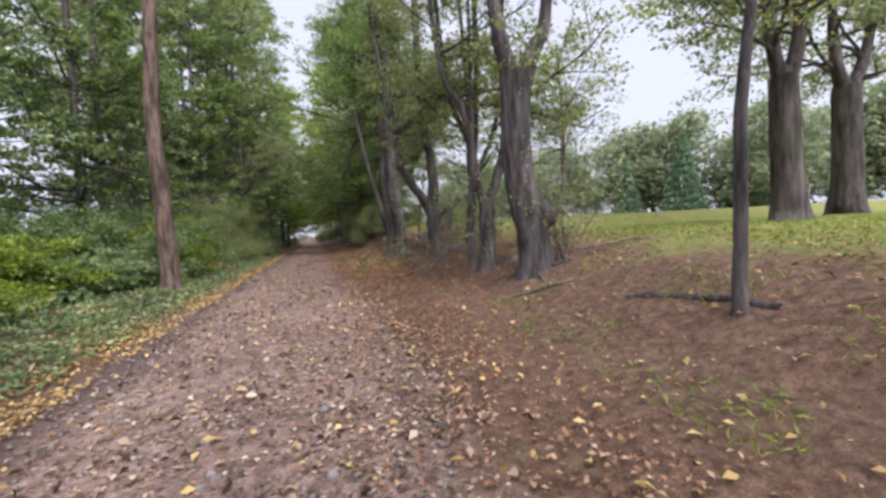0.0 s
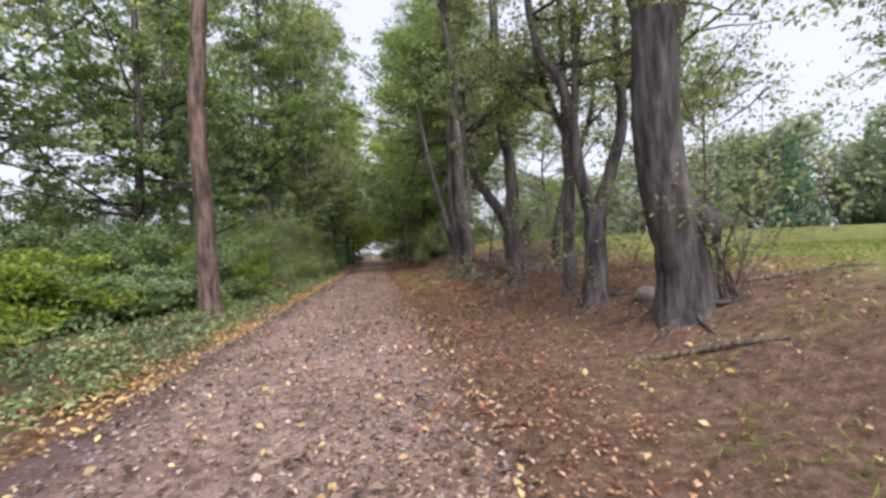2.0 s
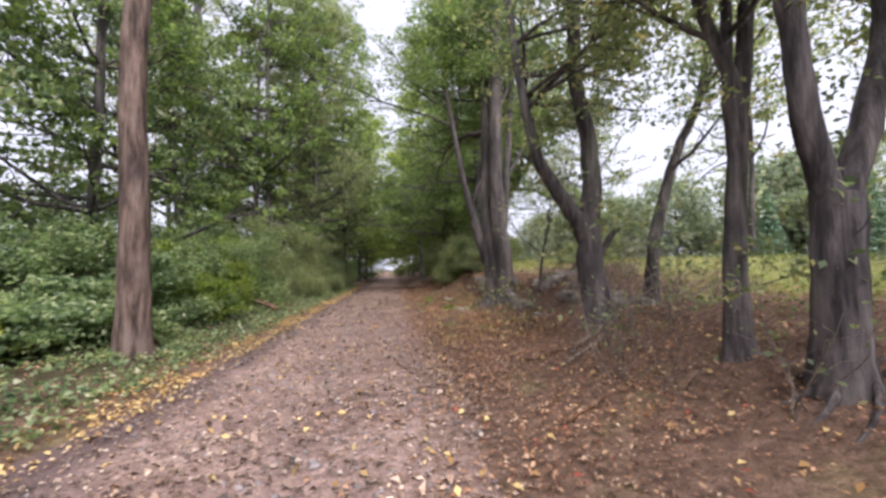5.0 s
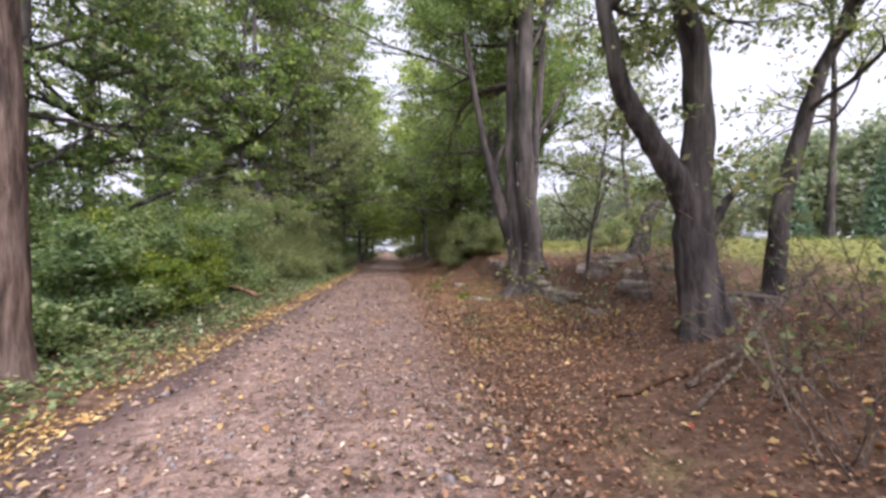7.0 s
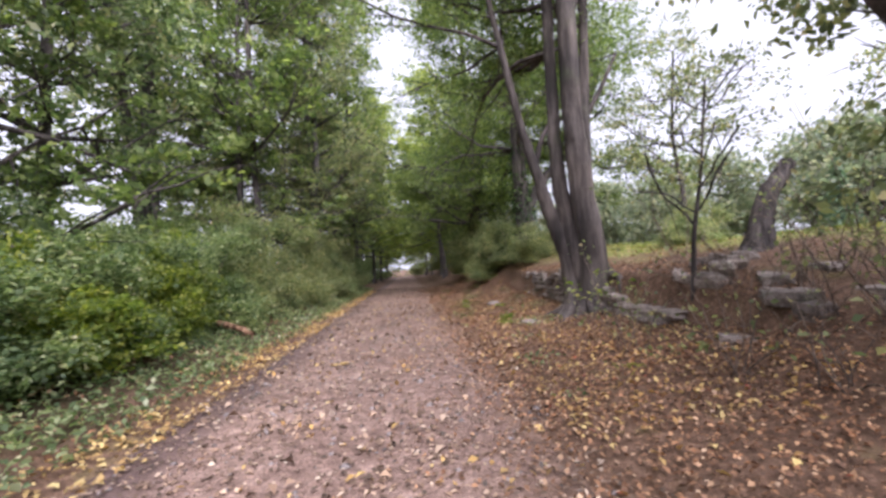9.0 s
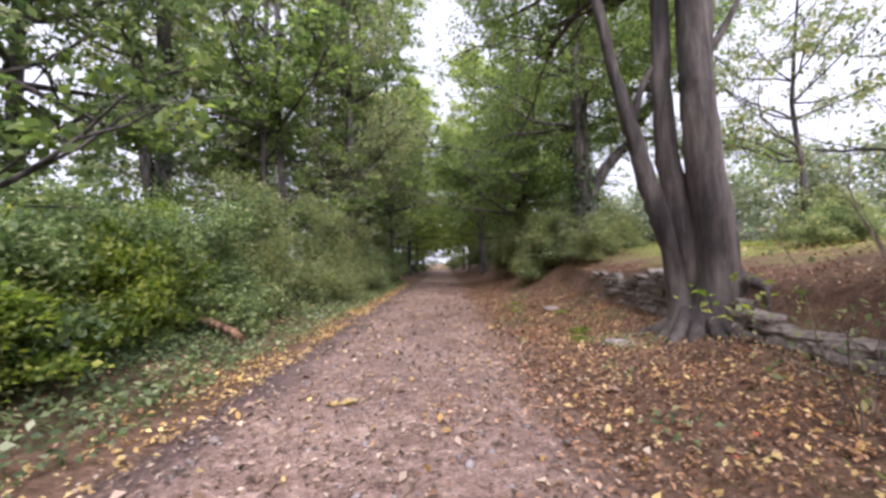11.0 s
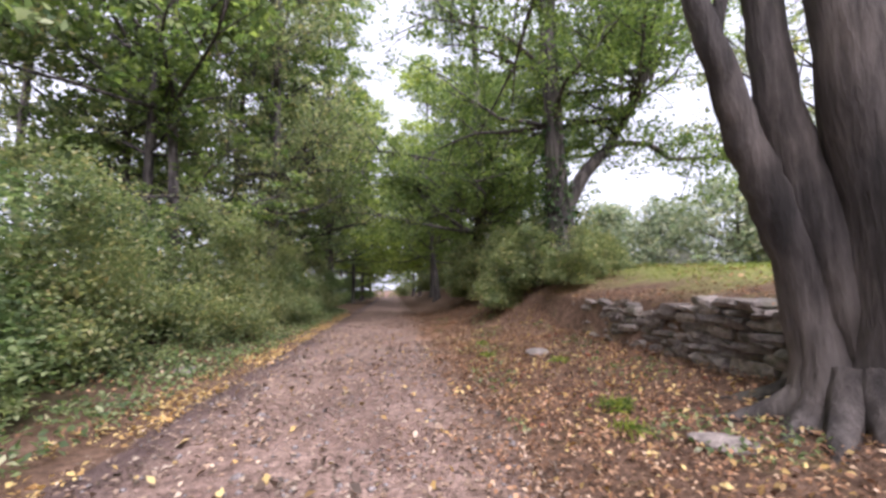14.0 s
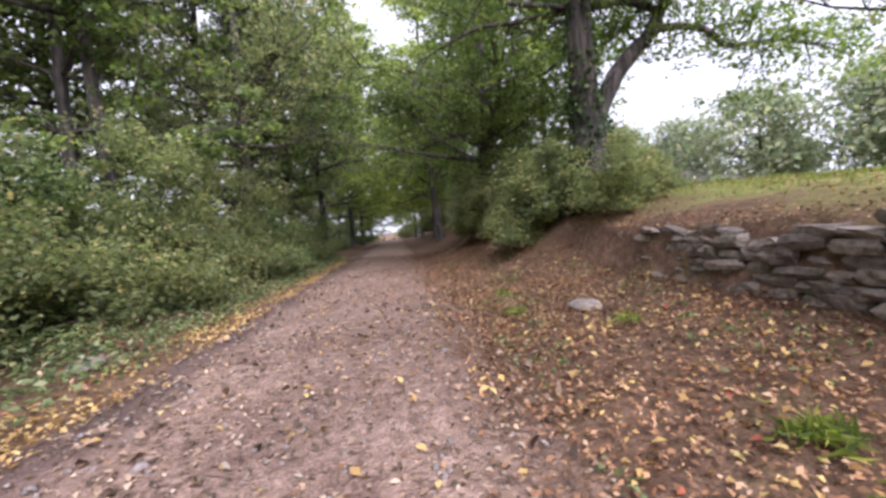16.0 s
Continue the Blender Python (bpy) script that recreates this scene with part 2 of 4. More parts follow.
def smooth_line(points, n, wobble=0.0, seed=0):
    """n points along a soft curve through the given ones."""
    p = np.asarray(points, float)
    s = np.linspace(0, len(p) - 1, n)
    i = np.clip(s.astype(int), 0, len(p) - 2)
    f = (s - i)[:, None]
    q0, q1, q2, q3 = p[np.maximum(i - 1, 0)], p[i], p[i + 1], p[np.minimum(i + 2, len(p) - 1)]
    out = 0.5 * (2 * q1 + (q2 - q0) * f + (2 * q0 - 5 * q1 + 4 * q2 - q3) * f**2 + (3 * q1 - q0 - 3 * q2 + q3) * f**3)
    if wobble:
        g = np.random.default_rng(seed)
        out[1:-1] += g.normal(0, wobble, (n - 2, out.shape[1]))
    return out


def join(pieces):
    verts, faces, at = [], [], 0
    for v, f in pieces:
        verts.append(v)
        faces.append(np.asarray(f) + at)
        at += len(v)
    return np.concatenate(verts), np.concatenate(faces)


def leaves(centres, size, flat=0.5, wide=0.55, g=RNG, fold=0.12):
    """One folded, pointed leaf at each centre. flat: 0 turned all ways, 1 lying level."""
    c = np.asarray(centres)
    n = len(c)
    s = size * g.uniform(0.6, 1.4, n)[:, None]
    up = g.standard_normal((n, 3)) * (1 - flat) + np.array([0, 0, 1.0]) * flat * 1.6
    up /= np.linalg.norm(up, axis=1)[:, None] + 1e-9
    t = np.cross(up, g.standard_normal((n, 3)))
    t /= np.linalg.norm(t, axis=1)[:, None] + 1e-9
    b = np.cross(up, t)
    lift = fold * s * up
    v = np.stack([c - t * s * 0.5, c + b * s * wide * 0.5 + lift, c + t * s * 0.5, c - b * s * wide * 0.5 + lift], 1).reshape(-1, 3)
    return v, np.arange(4 * n).reshape(n, 4)


def height(x, y):
    """The lie of the land: a level path, a low wooded bank on one side, a rising bank and lawn on the other."""
    x, y = np.asarray(x, float), np.asarray(y, float)
    left = np.interp(-x, [2.6, 3.0, 3.4, 4.2, 6, 12, 40, 400], [-0.02, 0.05, 0.12, 0.3, 0.42, 0.5, 0.8, 0.8])
    open_side = np.interp(x, [0.95, 1.5, 2.4, 3.2, 3.8, 4.5, 6, 9, 16, 60, 600], [-0.02, 0.04, 0.13, 0.26, 0.5, 0.76, 0.98, 1.05, 1.12, 1.3, 1.5])
    walled = np.interp(x, [0.95, 1.5, 2.4, 3.2, 3.7, 3.98, 4.06, 4.3, 5, 6.5, 9, 16, 60, 600], [-0.02, 0.05, 0.12, 0.24, 0.36, 0.42, 1.1, 1.18, 1.4, 1.62, 1.75, 1.7, 1.6, 1.5])
    bank = np.interp(x, [0.95, 1.5, 2.4, 3.2, 4.0, 5.0, 7, 12, 60, 600], [-0.02, 0.06, 0.22, 0.6, 1.15, 1.65, 1.95, 1.95, 1.6, 1.5])
    a = np.clip((y - 14.6) / 2.2, 0, 1)
    b = np.clip((y - 26.0) / 2.5, 0, 1)
    c = np.clip((y - 55) / 30, 0, 1)
    right = open_side * (1 - a) + a * (walled * (1 - b) + b * (bank * (1 - c) + c * open_side))
    return np.where(x < -0.5, left, right)


# ---- ground ----
def build_ground():
    xs = np.unique(np.concatenate([-np.geomspace(7, 700, 26), np.arange(-7, 9.01, 0.17), np.geomspace(9, 700, 26)]))
    ys = np.unique(np.concatenate([-np.geomspace(4, 500, 14), np.arange(-4, 40, 0.22), np.arange(40, 110, 1.2), np.geomspace(110, 900, 14)]))
    gx, gy = np.meshgrid(xs, ys)
    z = height(gx, gy)
    bumps = np.array([noise.noise((x * 1.7, y * 1.7, 0)) * 0.05 + noise.noise((x * 5, y * 5, 3)) * 0.02 for x, y in zip(gx.ravel(), gy.ravel())]).reshape(gx.shape)
    on_path = (gx > -2.3) & (gx < 0.65) & (gy < 95)
    z = np.where(on_path, -0.05, z + bumps * np.clip((np.abs(gx + 0.85) - 1.7) * 1.5, 0, 1))
    nx, ny = len(xs), len(ys)
    i, j = np.meshgrid(np.arange(ny - 1), np.arange(nx - 1), indexing="ij")
    f = np.stack([i * nx + j, i * nx + j + 1, (i + 1) * nx + j + 1, (i + 1) * nx + j], -1).reshape(-1, 4)
    me = mesh_of("ground", np.stack([gx, gy, z], -1), f, True)
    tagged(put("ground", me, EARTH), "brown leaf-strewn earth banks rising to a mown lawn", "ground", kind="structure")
    # the path: a gently domed strip whose ragged sides sink into the ground
    us = np.linspace(0, 1, 30)
    ys = np.unique(np.concatenate([np.arange(-4, 40, 0.2), np.arange(40, 96, 1.0)]))
    v = []
    for y in ys:
        lo = -2.72 + 0.16 * noise.noise((y * 0.6, 2, 0)) + 0.13 * noise.noise((y * 2.5, 5, 0)) - 0.25 * max(0, 1 - abs(y - 10) / 6)
        hi = 1.1 + 0.25 * noise.noise((y * 0.5, 9, 0)) + 0.15 * noise.noise((y * 2.2, 7, 0))
        for u in us:
            x = lo + (hi - lo) * u
            side = min(u, 1 - u)
            z = 0.028 * min(1, side * 5) + 0.02 * noise.noise((x * 1.3, y * 1.3, 0)) + 0.01 * noise.noise((x * 5, y * 5, 1)) - (0.035 if side == 0 else 0)
            v.append((x, y, z))
    nx, ny = len(us), len(ys)
    i, j = np.meshgrid(np.arange(ny - 1), np.arange(nx - 1), indexing="ij")
    f = np.stack([i * nx + j, i * nx + j + 1, (i + 1) * nx + j + 1, (i + 1) * nx + j], -1).reshape(-1, 4)
    tagged(put("path", mesh_of("path", v, f, True), PATH_MAT), "wide trodden pinkish-grey gravel path strewn with leaves", "path", kind="structure")


build_ground()


# ---- trees ----
def limb_line(start, way, length, n, lift, g):
    pts, d = [np.array(start, float)], np.array(way, float)
    d /= np.linalg.norm(d)
    for _ in range(n - 1):
        pts.append(pts[-1] + d * length / (n - 1))
        d = d + g.normal(0, 0.16, 3) + np.array([0, 0, lift])
        d /= np.linalg.norm(d)
    return np.array(pts)


def thing(name, at, label, category, group=""):
    ob = new(name)
    ob.empty_display_size = 0.3
    ob.location = at
    return tagged(ob, label, category, group)


def tree(at, stems, label, barkm, leafm, low=3.0, boughs=22, reach=3.5, count=9000, size=0.13, spread=0.4, lift=0.06, seed=0, sides=14,
         lean=(0, 0), group="", flare=1.5, flat=0.35, ivy=0, name="tree", sprigs=0, base=True, massed=False, bound=None, leafy=(), burr=None):
    """A tree on its own root: stems are (points, thick, thin) relative to the base; boughs leave them above the height low."""
    g = np.random.default_rng(seed)
    if base:
        at = (at[0], at[1], float(height(at[0], at[1])) - 0.14)
    root = thing(name, at, label, "tree", group)
    twigs, hold, ivies = [], [], []
    for s, (pts, r0, r1) in enumerate(stems):
        n = max(10, int(4 * len(pts)))
        line = smooth_line(pts, n, 0.008 * min(1, r0 * 5), seed + s)
        f = np.linspace(0, 1, n)
        rad = r0 + (r1 - r0) * f
        grounded = line[0][2] < 0.3
        fl = np.zeros(n)
        if grounded:
            extra = smooth_line([line[0], line[1]], 6)
            line = np.concatenate([extra[:-1], line[1:]])
            h = line[:, 2] - line[0][2]
            rad = np.interp(np.linspace(0, 1, len(line)), f, rad) * (1 + (flare - 1) * np.exp(-h / ((1.5 if flare > 1.7 else 0.9) * r0 + 0.12)))
            fl = 0.22 * np.exp(-h / (2.0 * r0 + 0.2)) * (flare - 1)
        v, q = tube(line, rad, sides, fl, seed + s)
        put("trunk", mesh_of("trunk", v, q, True), barkm, root)
        z = line[:, 2]
        for i in np.where(z > low)[0]:
            hold.append((line[i], rad[min(i, len(rad) - 1)], (z[i] - low) / max(0.1, z.max() - low)))
        if ivy and s == 0:
            k = int(ivy * len(line))
            idx = g.integers(0, len(line), ivy)
            a = g.uniform(0, 6.28, ivy)
            o = np.stack([np.cos(a), np.sin(a), np.zeros(ivy)], 1) * (rad[idx] * g.uniform(1.0, 1.35, ivy))[:, None]
            ivies.append(line[idx] + o + np.stack([0 * a, 0 * a, g.normal(0, 0.3, ivy)], 1))
    if burr:
        bx, by, bz, br = burr
        put("burr", mesh_of("burr", *tube([(bx - 0.1, by, bz - br * 1.3), (bx - 0.02, by, bz - br * 0.8), (bx, by, bz), (bx - 0.06, by, bz + br * 0.7), (bx - 0.16, by, bz + br * 1.2)], [br * 0.3, br * 0.75, br, br * 0.7, br * 0.2], 12, 0.1, seed), True), barkm, root)
    tips = []
    if hold:
        for b in range(boughs):
            p, r, f = hold[g.integers(0, len(hold))]
            a = g.uniform(0, 6.28)
            way = np.array([math.cos(a) + lean[0], math.sin(a) + lean[1], g.uniform(-0.1, 0.8)])
            ln = reach * (1.1 - 0.55 * f) * g.uniform(0.6, 1.2)
            line = limb_line(p, way, ln, 7, lift, g)
            r1 = min(r * 0.55, 0.022 + 0.012 * ln)
            bough = [tube(line, np.linspace(r1, 0.012, 7), 6)]
            tips += list(line[3:])
            for _ in range(4):
                q = line[g.integers(2, 6)]
                w2 = (line[-1] - line[0]) / ln + g.normal(0, 0.7, 3)
                sub = limb_line(q, w2, ln * 0.42, 4, 0.0, g)
                bough.append(tube(sub, np.linspace(r1 * 0.4, 0.006, 4), 4))
                tips += list(sub[1:])
            if massed:
                twigs += bough
            else:
                put("branch", mesh_of("branch", *join(bough), True), barkm, root)
    for s in leafy:
        along = smooth_line(stems[s][0], 24)
        for b in range(11):
            sub = limb_line(along[g.integers(7, 24)], (g.normal(0.3, 0.7), g.normal(0, 0.7), g.normal(0.2, 0.5)), g.uniform(0.8, 2.0), 6, 0.02, g)
            put("branch", mesh_of("branch", *tube(sub, np.linspace(0.025, 0.006, 6), 5), True), barkm, root)
            tips += list(sub[2:])
    for _ in range(sprigs):
        s = stems[g.integers(0, len(stems))][0]
        p = smooth_line(s, 12)[g.integers(2, 9)]
        sub = limb_line(p, (g.normal(), g.normal(), 0.4), g.uniform(0.3, 0.8), 4, 0.1, g)
        twigs.append(tube(sub, np.linspace(0.012, 0.004, 4), 4))
        tips += [sub[-1], sub[-1], sub[-2]]
    if twigs:
        tagged(put("twigwork", mesh_of("twigwork", *join(twigs)), barkm, root), kind="stuff")
    if count and tips:
        tips = np.array(tips)
        loose = 1.0 if size > 0.4 else 0.42
        if size < 0.4:
            count, size = int(count * 2.0), size * 0.74
        sprays = tips[g.integers(0, len(tips), max(40, count // (26 if loose < 1 else 3)))]
        sprays = sprays + g.normal(0, 1, sprays.shape) * np.array([spread, spread, spread * 0.6])
        c = sprays[g.integers(0, len(sprays), count)] + g.normal(0, 1, (count, 3)) * np.array([spread, spread, spread * 0.4]) * loose
        if bound is not None:
            c = c[c[:, 0] + at[0] > bound]
        put("crown", mesh_of("crown", *leaves(c, size, flat, g=g)), leafm, root)
    if ivies:
        put("ivy", mesh_of("ivy", *leaves(np.concatenate(ivies), 0.13, 0.15, 0.8, g)), LEAF_IVY, root, "dark ivy climbing the trunk")
    return root


def V(*p):
    return [tuple(q) for q in p]


# single trees beside the path
tree((-3.86, 13.1), [(V((0, 0, 0), (0, 0, 2), (-0.05, 0, 5), (0.1, 0.1, 9), (0, 0.2, 14)), 0.27, 0.13)], "tall straight brown-barked tree standing in undergrowth at the path edge",
     BARK_BROWN, LEAF_TREE, 8.5, 22, 3.0, 9000, 0.14, 0.4, seed=11, lean=(-0.5, 0), flare=1.35)
tree((3.95, 7.15), [(V((0.06, 0, 0), (0.04, 0, 0.8), (-0.1, 0, 1.5), (-0.2, 0, 2.1), (-0.21, 0, 2.9), (-0.14, 0, 3.9)), 0.29, 0.28),
                    (V((-0.2, 0, 3.6), (-0.42, 0, 4.5), (-0.5, 0.1, 5.6), (-0.8, 0.2, 10)), 0.2, 0.06), (V((-0.1, 0, 3.5), (0.22, 0, 4.3), (0.6, 0, 5.3), (0.95, -0.2, 10)), 0.21, 0.06)],
     "dark forked tree with a bent trunk and flared roots", BARK_DARK, LEAF_TREE, 5.5, 14, 2.6, 5500, 0.12, 0.4, seed=12, flare=1.5, burr=(0.26, -0.12, 1.28, 0.24))
tree((3.85, 2.98), [(V((0, 0, 0), (0.06, 0, 1.2), (0.1, 0, 2.2), (0.28, 0, 3.4), (0.4, 0, 6)), 0.075, 0.04)], "slender young tree with a thin dark trunk", BARK_DARK, LEAF_TREE, 4.2, 6, 1.2, 900, 0.1, 0.3, seed=13, flare=1.25)
tree((3.92, 10.1), [(V((0, 0, 0), (0, 0, 1.2), (0.1, 0, 2.6), (0.3, 0, 4.5), (0.5, 0.1, 9)), 0.15, 0.06), (V((0.05, 0, 2.3), (0.0, 0, 3.4), (0.05, 0, 5), (-0.1, 0, 8)), 0.08, 0.04),
                    (V((0.15, 0, 3.0), (-0.35, 0, 4.2), (-0.6, 0, 6), (-0.7, 0, 8)), 0.08, 0.04)],
     "dark slim tree with several upright stems", BARK_DARK, LEAF_TREE, 3.6, 16, 2.2, 5000, 0.12, 0.35, seed=14, sprigs=6)
tree((3.84, 9.0), [(V((0, 0, 0), (0, 0, 0.8), (0.04, 0, 1.72)), 0.19, 0.18), (V((0.02, 0, 1.5), (-0.2, 0, 2.35), (-0.3, 0, 3.2), (-0.5, 0, 3.95), (-0.85, 0.1, 4.7), (-1.2, 0.1, 8)), 0.12, 0.05),
                   (V((-0.27, 0, 3.0), (-0.2, 0, 4.0), (-0.1, 0.1, 7.5)), 0.07, 0.03),
                   (V((0.05, 0, 1.5), (0.36, 0, 2.35), (0.61, 0, 3.15), (0.62, 0, 4.0), (0.6, 0, 4.9), (0.8, 0, 8)), 0.125, 0.05)],
     "dark tree forking low into two crooked stems", BARK_DARK, LEAF_TREE, 3.8, 16, 2.2, 5000, 0.12, 0.35, seed=15, lean=(0.3, -0.2), sprigs=8)
tree((3.83, 13.1), [(V((0.1, 0, 0), (0.02, 0, 0.55), (-0.1, 0, 1.2), (-0.1, 0, 1.8), (-0.03, 0, 2.7), (-0.1, 0, 3.6), (-0.28, 0, 4.95), (-0.3, 0, 10)), 0.29, 0.1),
                    (V((-0.1, 0, 1.5), (-0.38, 0, 2.1), (-0.64, 0, 2.45), (-1.0, 0, 3.05), (-1.15, 0, 3.6), (-1.34, 0.1, 4.9), (-1.8, 0.3, 9)), 0.17, 0.06),
                    (V((0.05, 0, 1.3), (0.3, 0, 1.7), (0.48, 0.05, 1.85)), 0.07, 0.04)],
     "dark grey tree with one limb leaning out low", BARK_DARK, LEAF_TREE, 3.9, 26, 2.3, 9000, 0.13, 0.34, seed=16, flare=1.35, sprigs=10, lean=(1.15, 0), bound=1.6)
tree((5.0, 13.3), [(V((0, 0, 0), (0.1, 0, 1.2), (0.55, 0, 2.8), (1.2, 0, 4.2), (1.6, 0, 6.5)), 0.15, 0.05)], "thin dark tree leaning towards the lawn", BARK_DARK, LEAF_TREE, 2.6, 9, 1.6, 1600, 0.13, 0.35, seed=17, lean=(0.3, -0.3))
tree((3.6, 19.6), [(V((0.25, -0.1, 0), (0.25, -0.15, 0.65), (0.23, -0.17, 1.6), (0.12, -0.17, 2.6), (0.06, -0.17, 3.65), (0.04, -0.15, 4.7), (0.15, -0.1, 10)), 0.33, 0.2),
                    (V((0.23, -0.1, 0.32), (0.14, 0.0, 0.75), (0.04, 0.1, 1.3), (-0.08, 0.15, 1.95), (-0.2, 0.22, 2.75), (-0.24, 0.25, 3.65), (-0.24, 0.25, 4.75), (-0.1, 0.3, 9)), 0.25, 0.12),
                    (V((-0.1, 0.15, 0), (-0.06, 0.2, 0.6), (-0.18, 0.25, 1.43), (-0.35, 0.27, 2.0), (-0.52, 0.3, 2.5), (-0.66, 0.32, 3.1), (-0.82, 0.34, 3.8), (-1.02, 0.36, 4.6), (-1.5, 0.5, 7.5)), 0.25, 0.07),
                    (V((0.2, 0.1, 2.0), (0.42, 0.25, 3.3), (0.57, 0.4, 4.8), (0.85, 0.6, 7.6), (1.0, 0.8, 10)), 0.16, 0.08), (V((0.55, 0.4, 4.5), (1.0, 0.4, 5.2), (1.5, 0.5, 6.1)), 0.07, 0.035),
                    (V((-0.7, 0.33, 3.4), (-0.55, 0.3, 4.0), (-0.25, 0.25, 4.5)), 0.07, 0.04)],
     "large grey tree of joined stems with spreading exposed roots", BARK_GREY, LEAF_DARK, 6.0, 46, 4.2, 20000, 0.14, 0.42, seed=18, lean=(-0.5, 0.6), flare=1.7, bound=-1.5, sides=20)
tree((3.1, 47.0), [(V((0, 0, 0), (-0.1, 0, 2), (-0.3, 0, 4), (-0.3, 0, 10)), 0.28, 0.12)], "dark straight tree at the edge of the path", BARK_DARK, LEAF_DARK, 3.4, 36, 4.2, 14000, 0.2, 0.5, seed=19, lean=(-0.25, 0), bound=-0.9)
tree((3.9, 35.5), [(V((0, 0, 0), (0, 0, 3), (0.2, 0, 6), (0, 0, 17)), 0.36, 0.12)], "tall dark tree on the bank above the path", BARK_DARK, LEAF_DARK, 2.6, 60, 5.0, 26000, 0.19, 0.5, seed=20, lean=(-0.4, -0.1), bound=-0.6)
tree((5.3, 29.2), [(V((0, 0, 0), (-0.05, 0, 2), (-0.15, 0, 5), (-0.2, 0, 17)), 0.56, 0.22), (V((0.1, 0, 2.2), (0.8, 0, 3.4), (1.42, 0, 4.05), (1.75, 0, 4.4), (2.8, 0, 6.15), (3.3, 0, 7.2), (4.0, 0, 9.5)), 0.24, 0.08),
                   (V((1.65, 0, 4.3), (2.1, 0, 4.5), (2.8, 0, 4.5), (3.35, 0, 4.4), (3.85, 0, 4.02), (4.8, 0, 4.05), (5.8, 0, 4.1), (6.6, 0, 3.9)), 0.115, 0.035)],
     "big dark ivy-grown tree with a crooked side limb above the wall", BARK_DARK, LEAF_DARK, 4.9, 60, 5.0, 26000, 0.17, 0.45, seed=21, lean=(-0.45, -0.15), ivy=2200, bound=-0.4, leafy=(1, 2, 2))
tree((-9.2, 26.6), [(V((0, 0, 0), (0, 0, 4), (0, 0, 8), (0.3, 0, 16)), 0.32, 0.16), (V((-0.1, 0, 1.5), (-0.6, 0, 5), (-0.9, 0, 9), (-1.4, 0, 15)), 0.24, 0.1)],
     "tall twin-stemmed tree clad in dark ivy", BARK_DARK, LEAF_TREE, 7, 26, 3.6, 9000, 0.2, 0.5, seed=22, ivy=1500, lean=(-0.2, 0))
tree((-5.0, 34.5), [(V((0, 0, 0), (0, 0, 4), (0.1, 0, 8), (0, 0, 18)), 0.3, 0.12)], "tall dark tree rising from the thicket", BARK_DARK, LEAF_TREE, 3.5, 48, 4.2, 17000, 0.18, 0.5, seed=23, ivy=500, lean=(0.2, -0.2))
tree((14.0, 9.15), [(V((0, 0, 0), (-0.1, 0, 2), (-0.15, 0, 4.5)), 0.45, 0.38), (V((-0.15, 0, 4.2), (-0.6, 0, 5.5), (-0.9, 0, 9)), 0.25, 0.1), (V((-0.1, 0, 4.2), (0.5, 0, 5.6), (0.9, 0, 9)), 0.28, 0.1)],
     "massive grey lawn tree with a flared base", BARK_GREY, LEAF_TREE, 5.2, 24, 5.0, 8000, 0.2, 0.5, seed=24, lift=-0.03, flare=1.5)
tree((19.7, 10.8), [(V((0, 0, 0), (0, 0, 2), (0, 0, 5)), 0.52, 0.44), (V((0, 0, 4.6), (-0.6, 0, 6), (-0.8, 0, 9)), 0.3, 0.1), (V((0, 0, 4.6), (0.9, 0, 5.8), (2, 0, 9)), 0.3, 0.1)],
     "massive grey lawn tree with high limbs", BARK_GREY, LEAF_TREE, 5.2, 22, 5.0, 8000, 0.2, 0.5, seed=25, lift=-0.03)

tree((9.5, 24.5), [(V((0, 0, 0), (0.1, 0, 2), (-0.1, 0, 4), (0.2, 0, 7)), 0.12, 0.03)], "slender sparse-leaved tree beyond the stone wall", BARK_DARK, LEAF_TREE, 2.2, 22, 2.6, 2600, 0.15, 0.32, seed=26, sides=8)
tree((12.5, 19.0), [(V((0, 0, 0), (0.1, 0, 2), (0.2, 0, 5), (0, 0, 9)), 0.14, 0.04)], "slender sparse-leaved tree on the lawn", BARK_DARK, LEAF_TREE, 3.6, 22, 3.0, 2600, 0.16, 0.34, seed=27, sides=8)

# the wood behind: five trees, repeated
WOOD = [((-14.0, 20.0), LEAF_TREE, 2.0, 15), ((-10.5, 13.5), LEAF_BUSH, 2.6, 13), ((-8.0, 42.0), LEAF_DARK, 1.6, 16), ((6.8, 44.0), LEAF_DARK, 2.2, 14), ((-13.0, 33.0), LEAF_TREE, 3.0, 17)]
kinds = []
for i, (at, lm, low, top) in enumerate(WOOD):
    g = np.random.default_rng(40 + i)
    s = g.uniform(-0.4, 0.4, 4)
    kinds.append(tree(at, [(V((0, 0, 0), (s[0], s[1], top * 0.4), (s[2], s[3], top)), 0.22, 0.07)], "tall leafy woodland tree with a dark trunk", BARK_DARK, lm, low, 36, 3.8, 6800, 0.24, 0.4,
                      seed=50 + i, group="woodland trees", sides=8, massed=True))
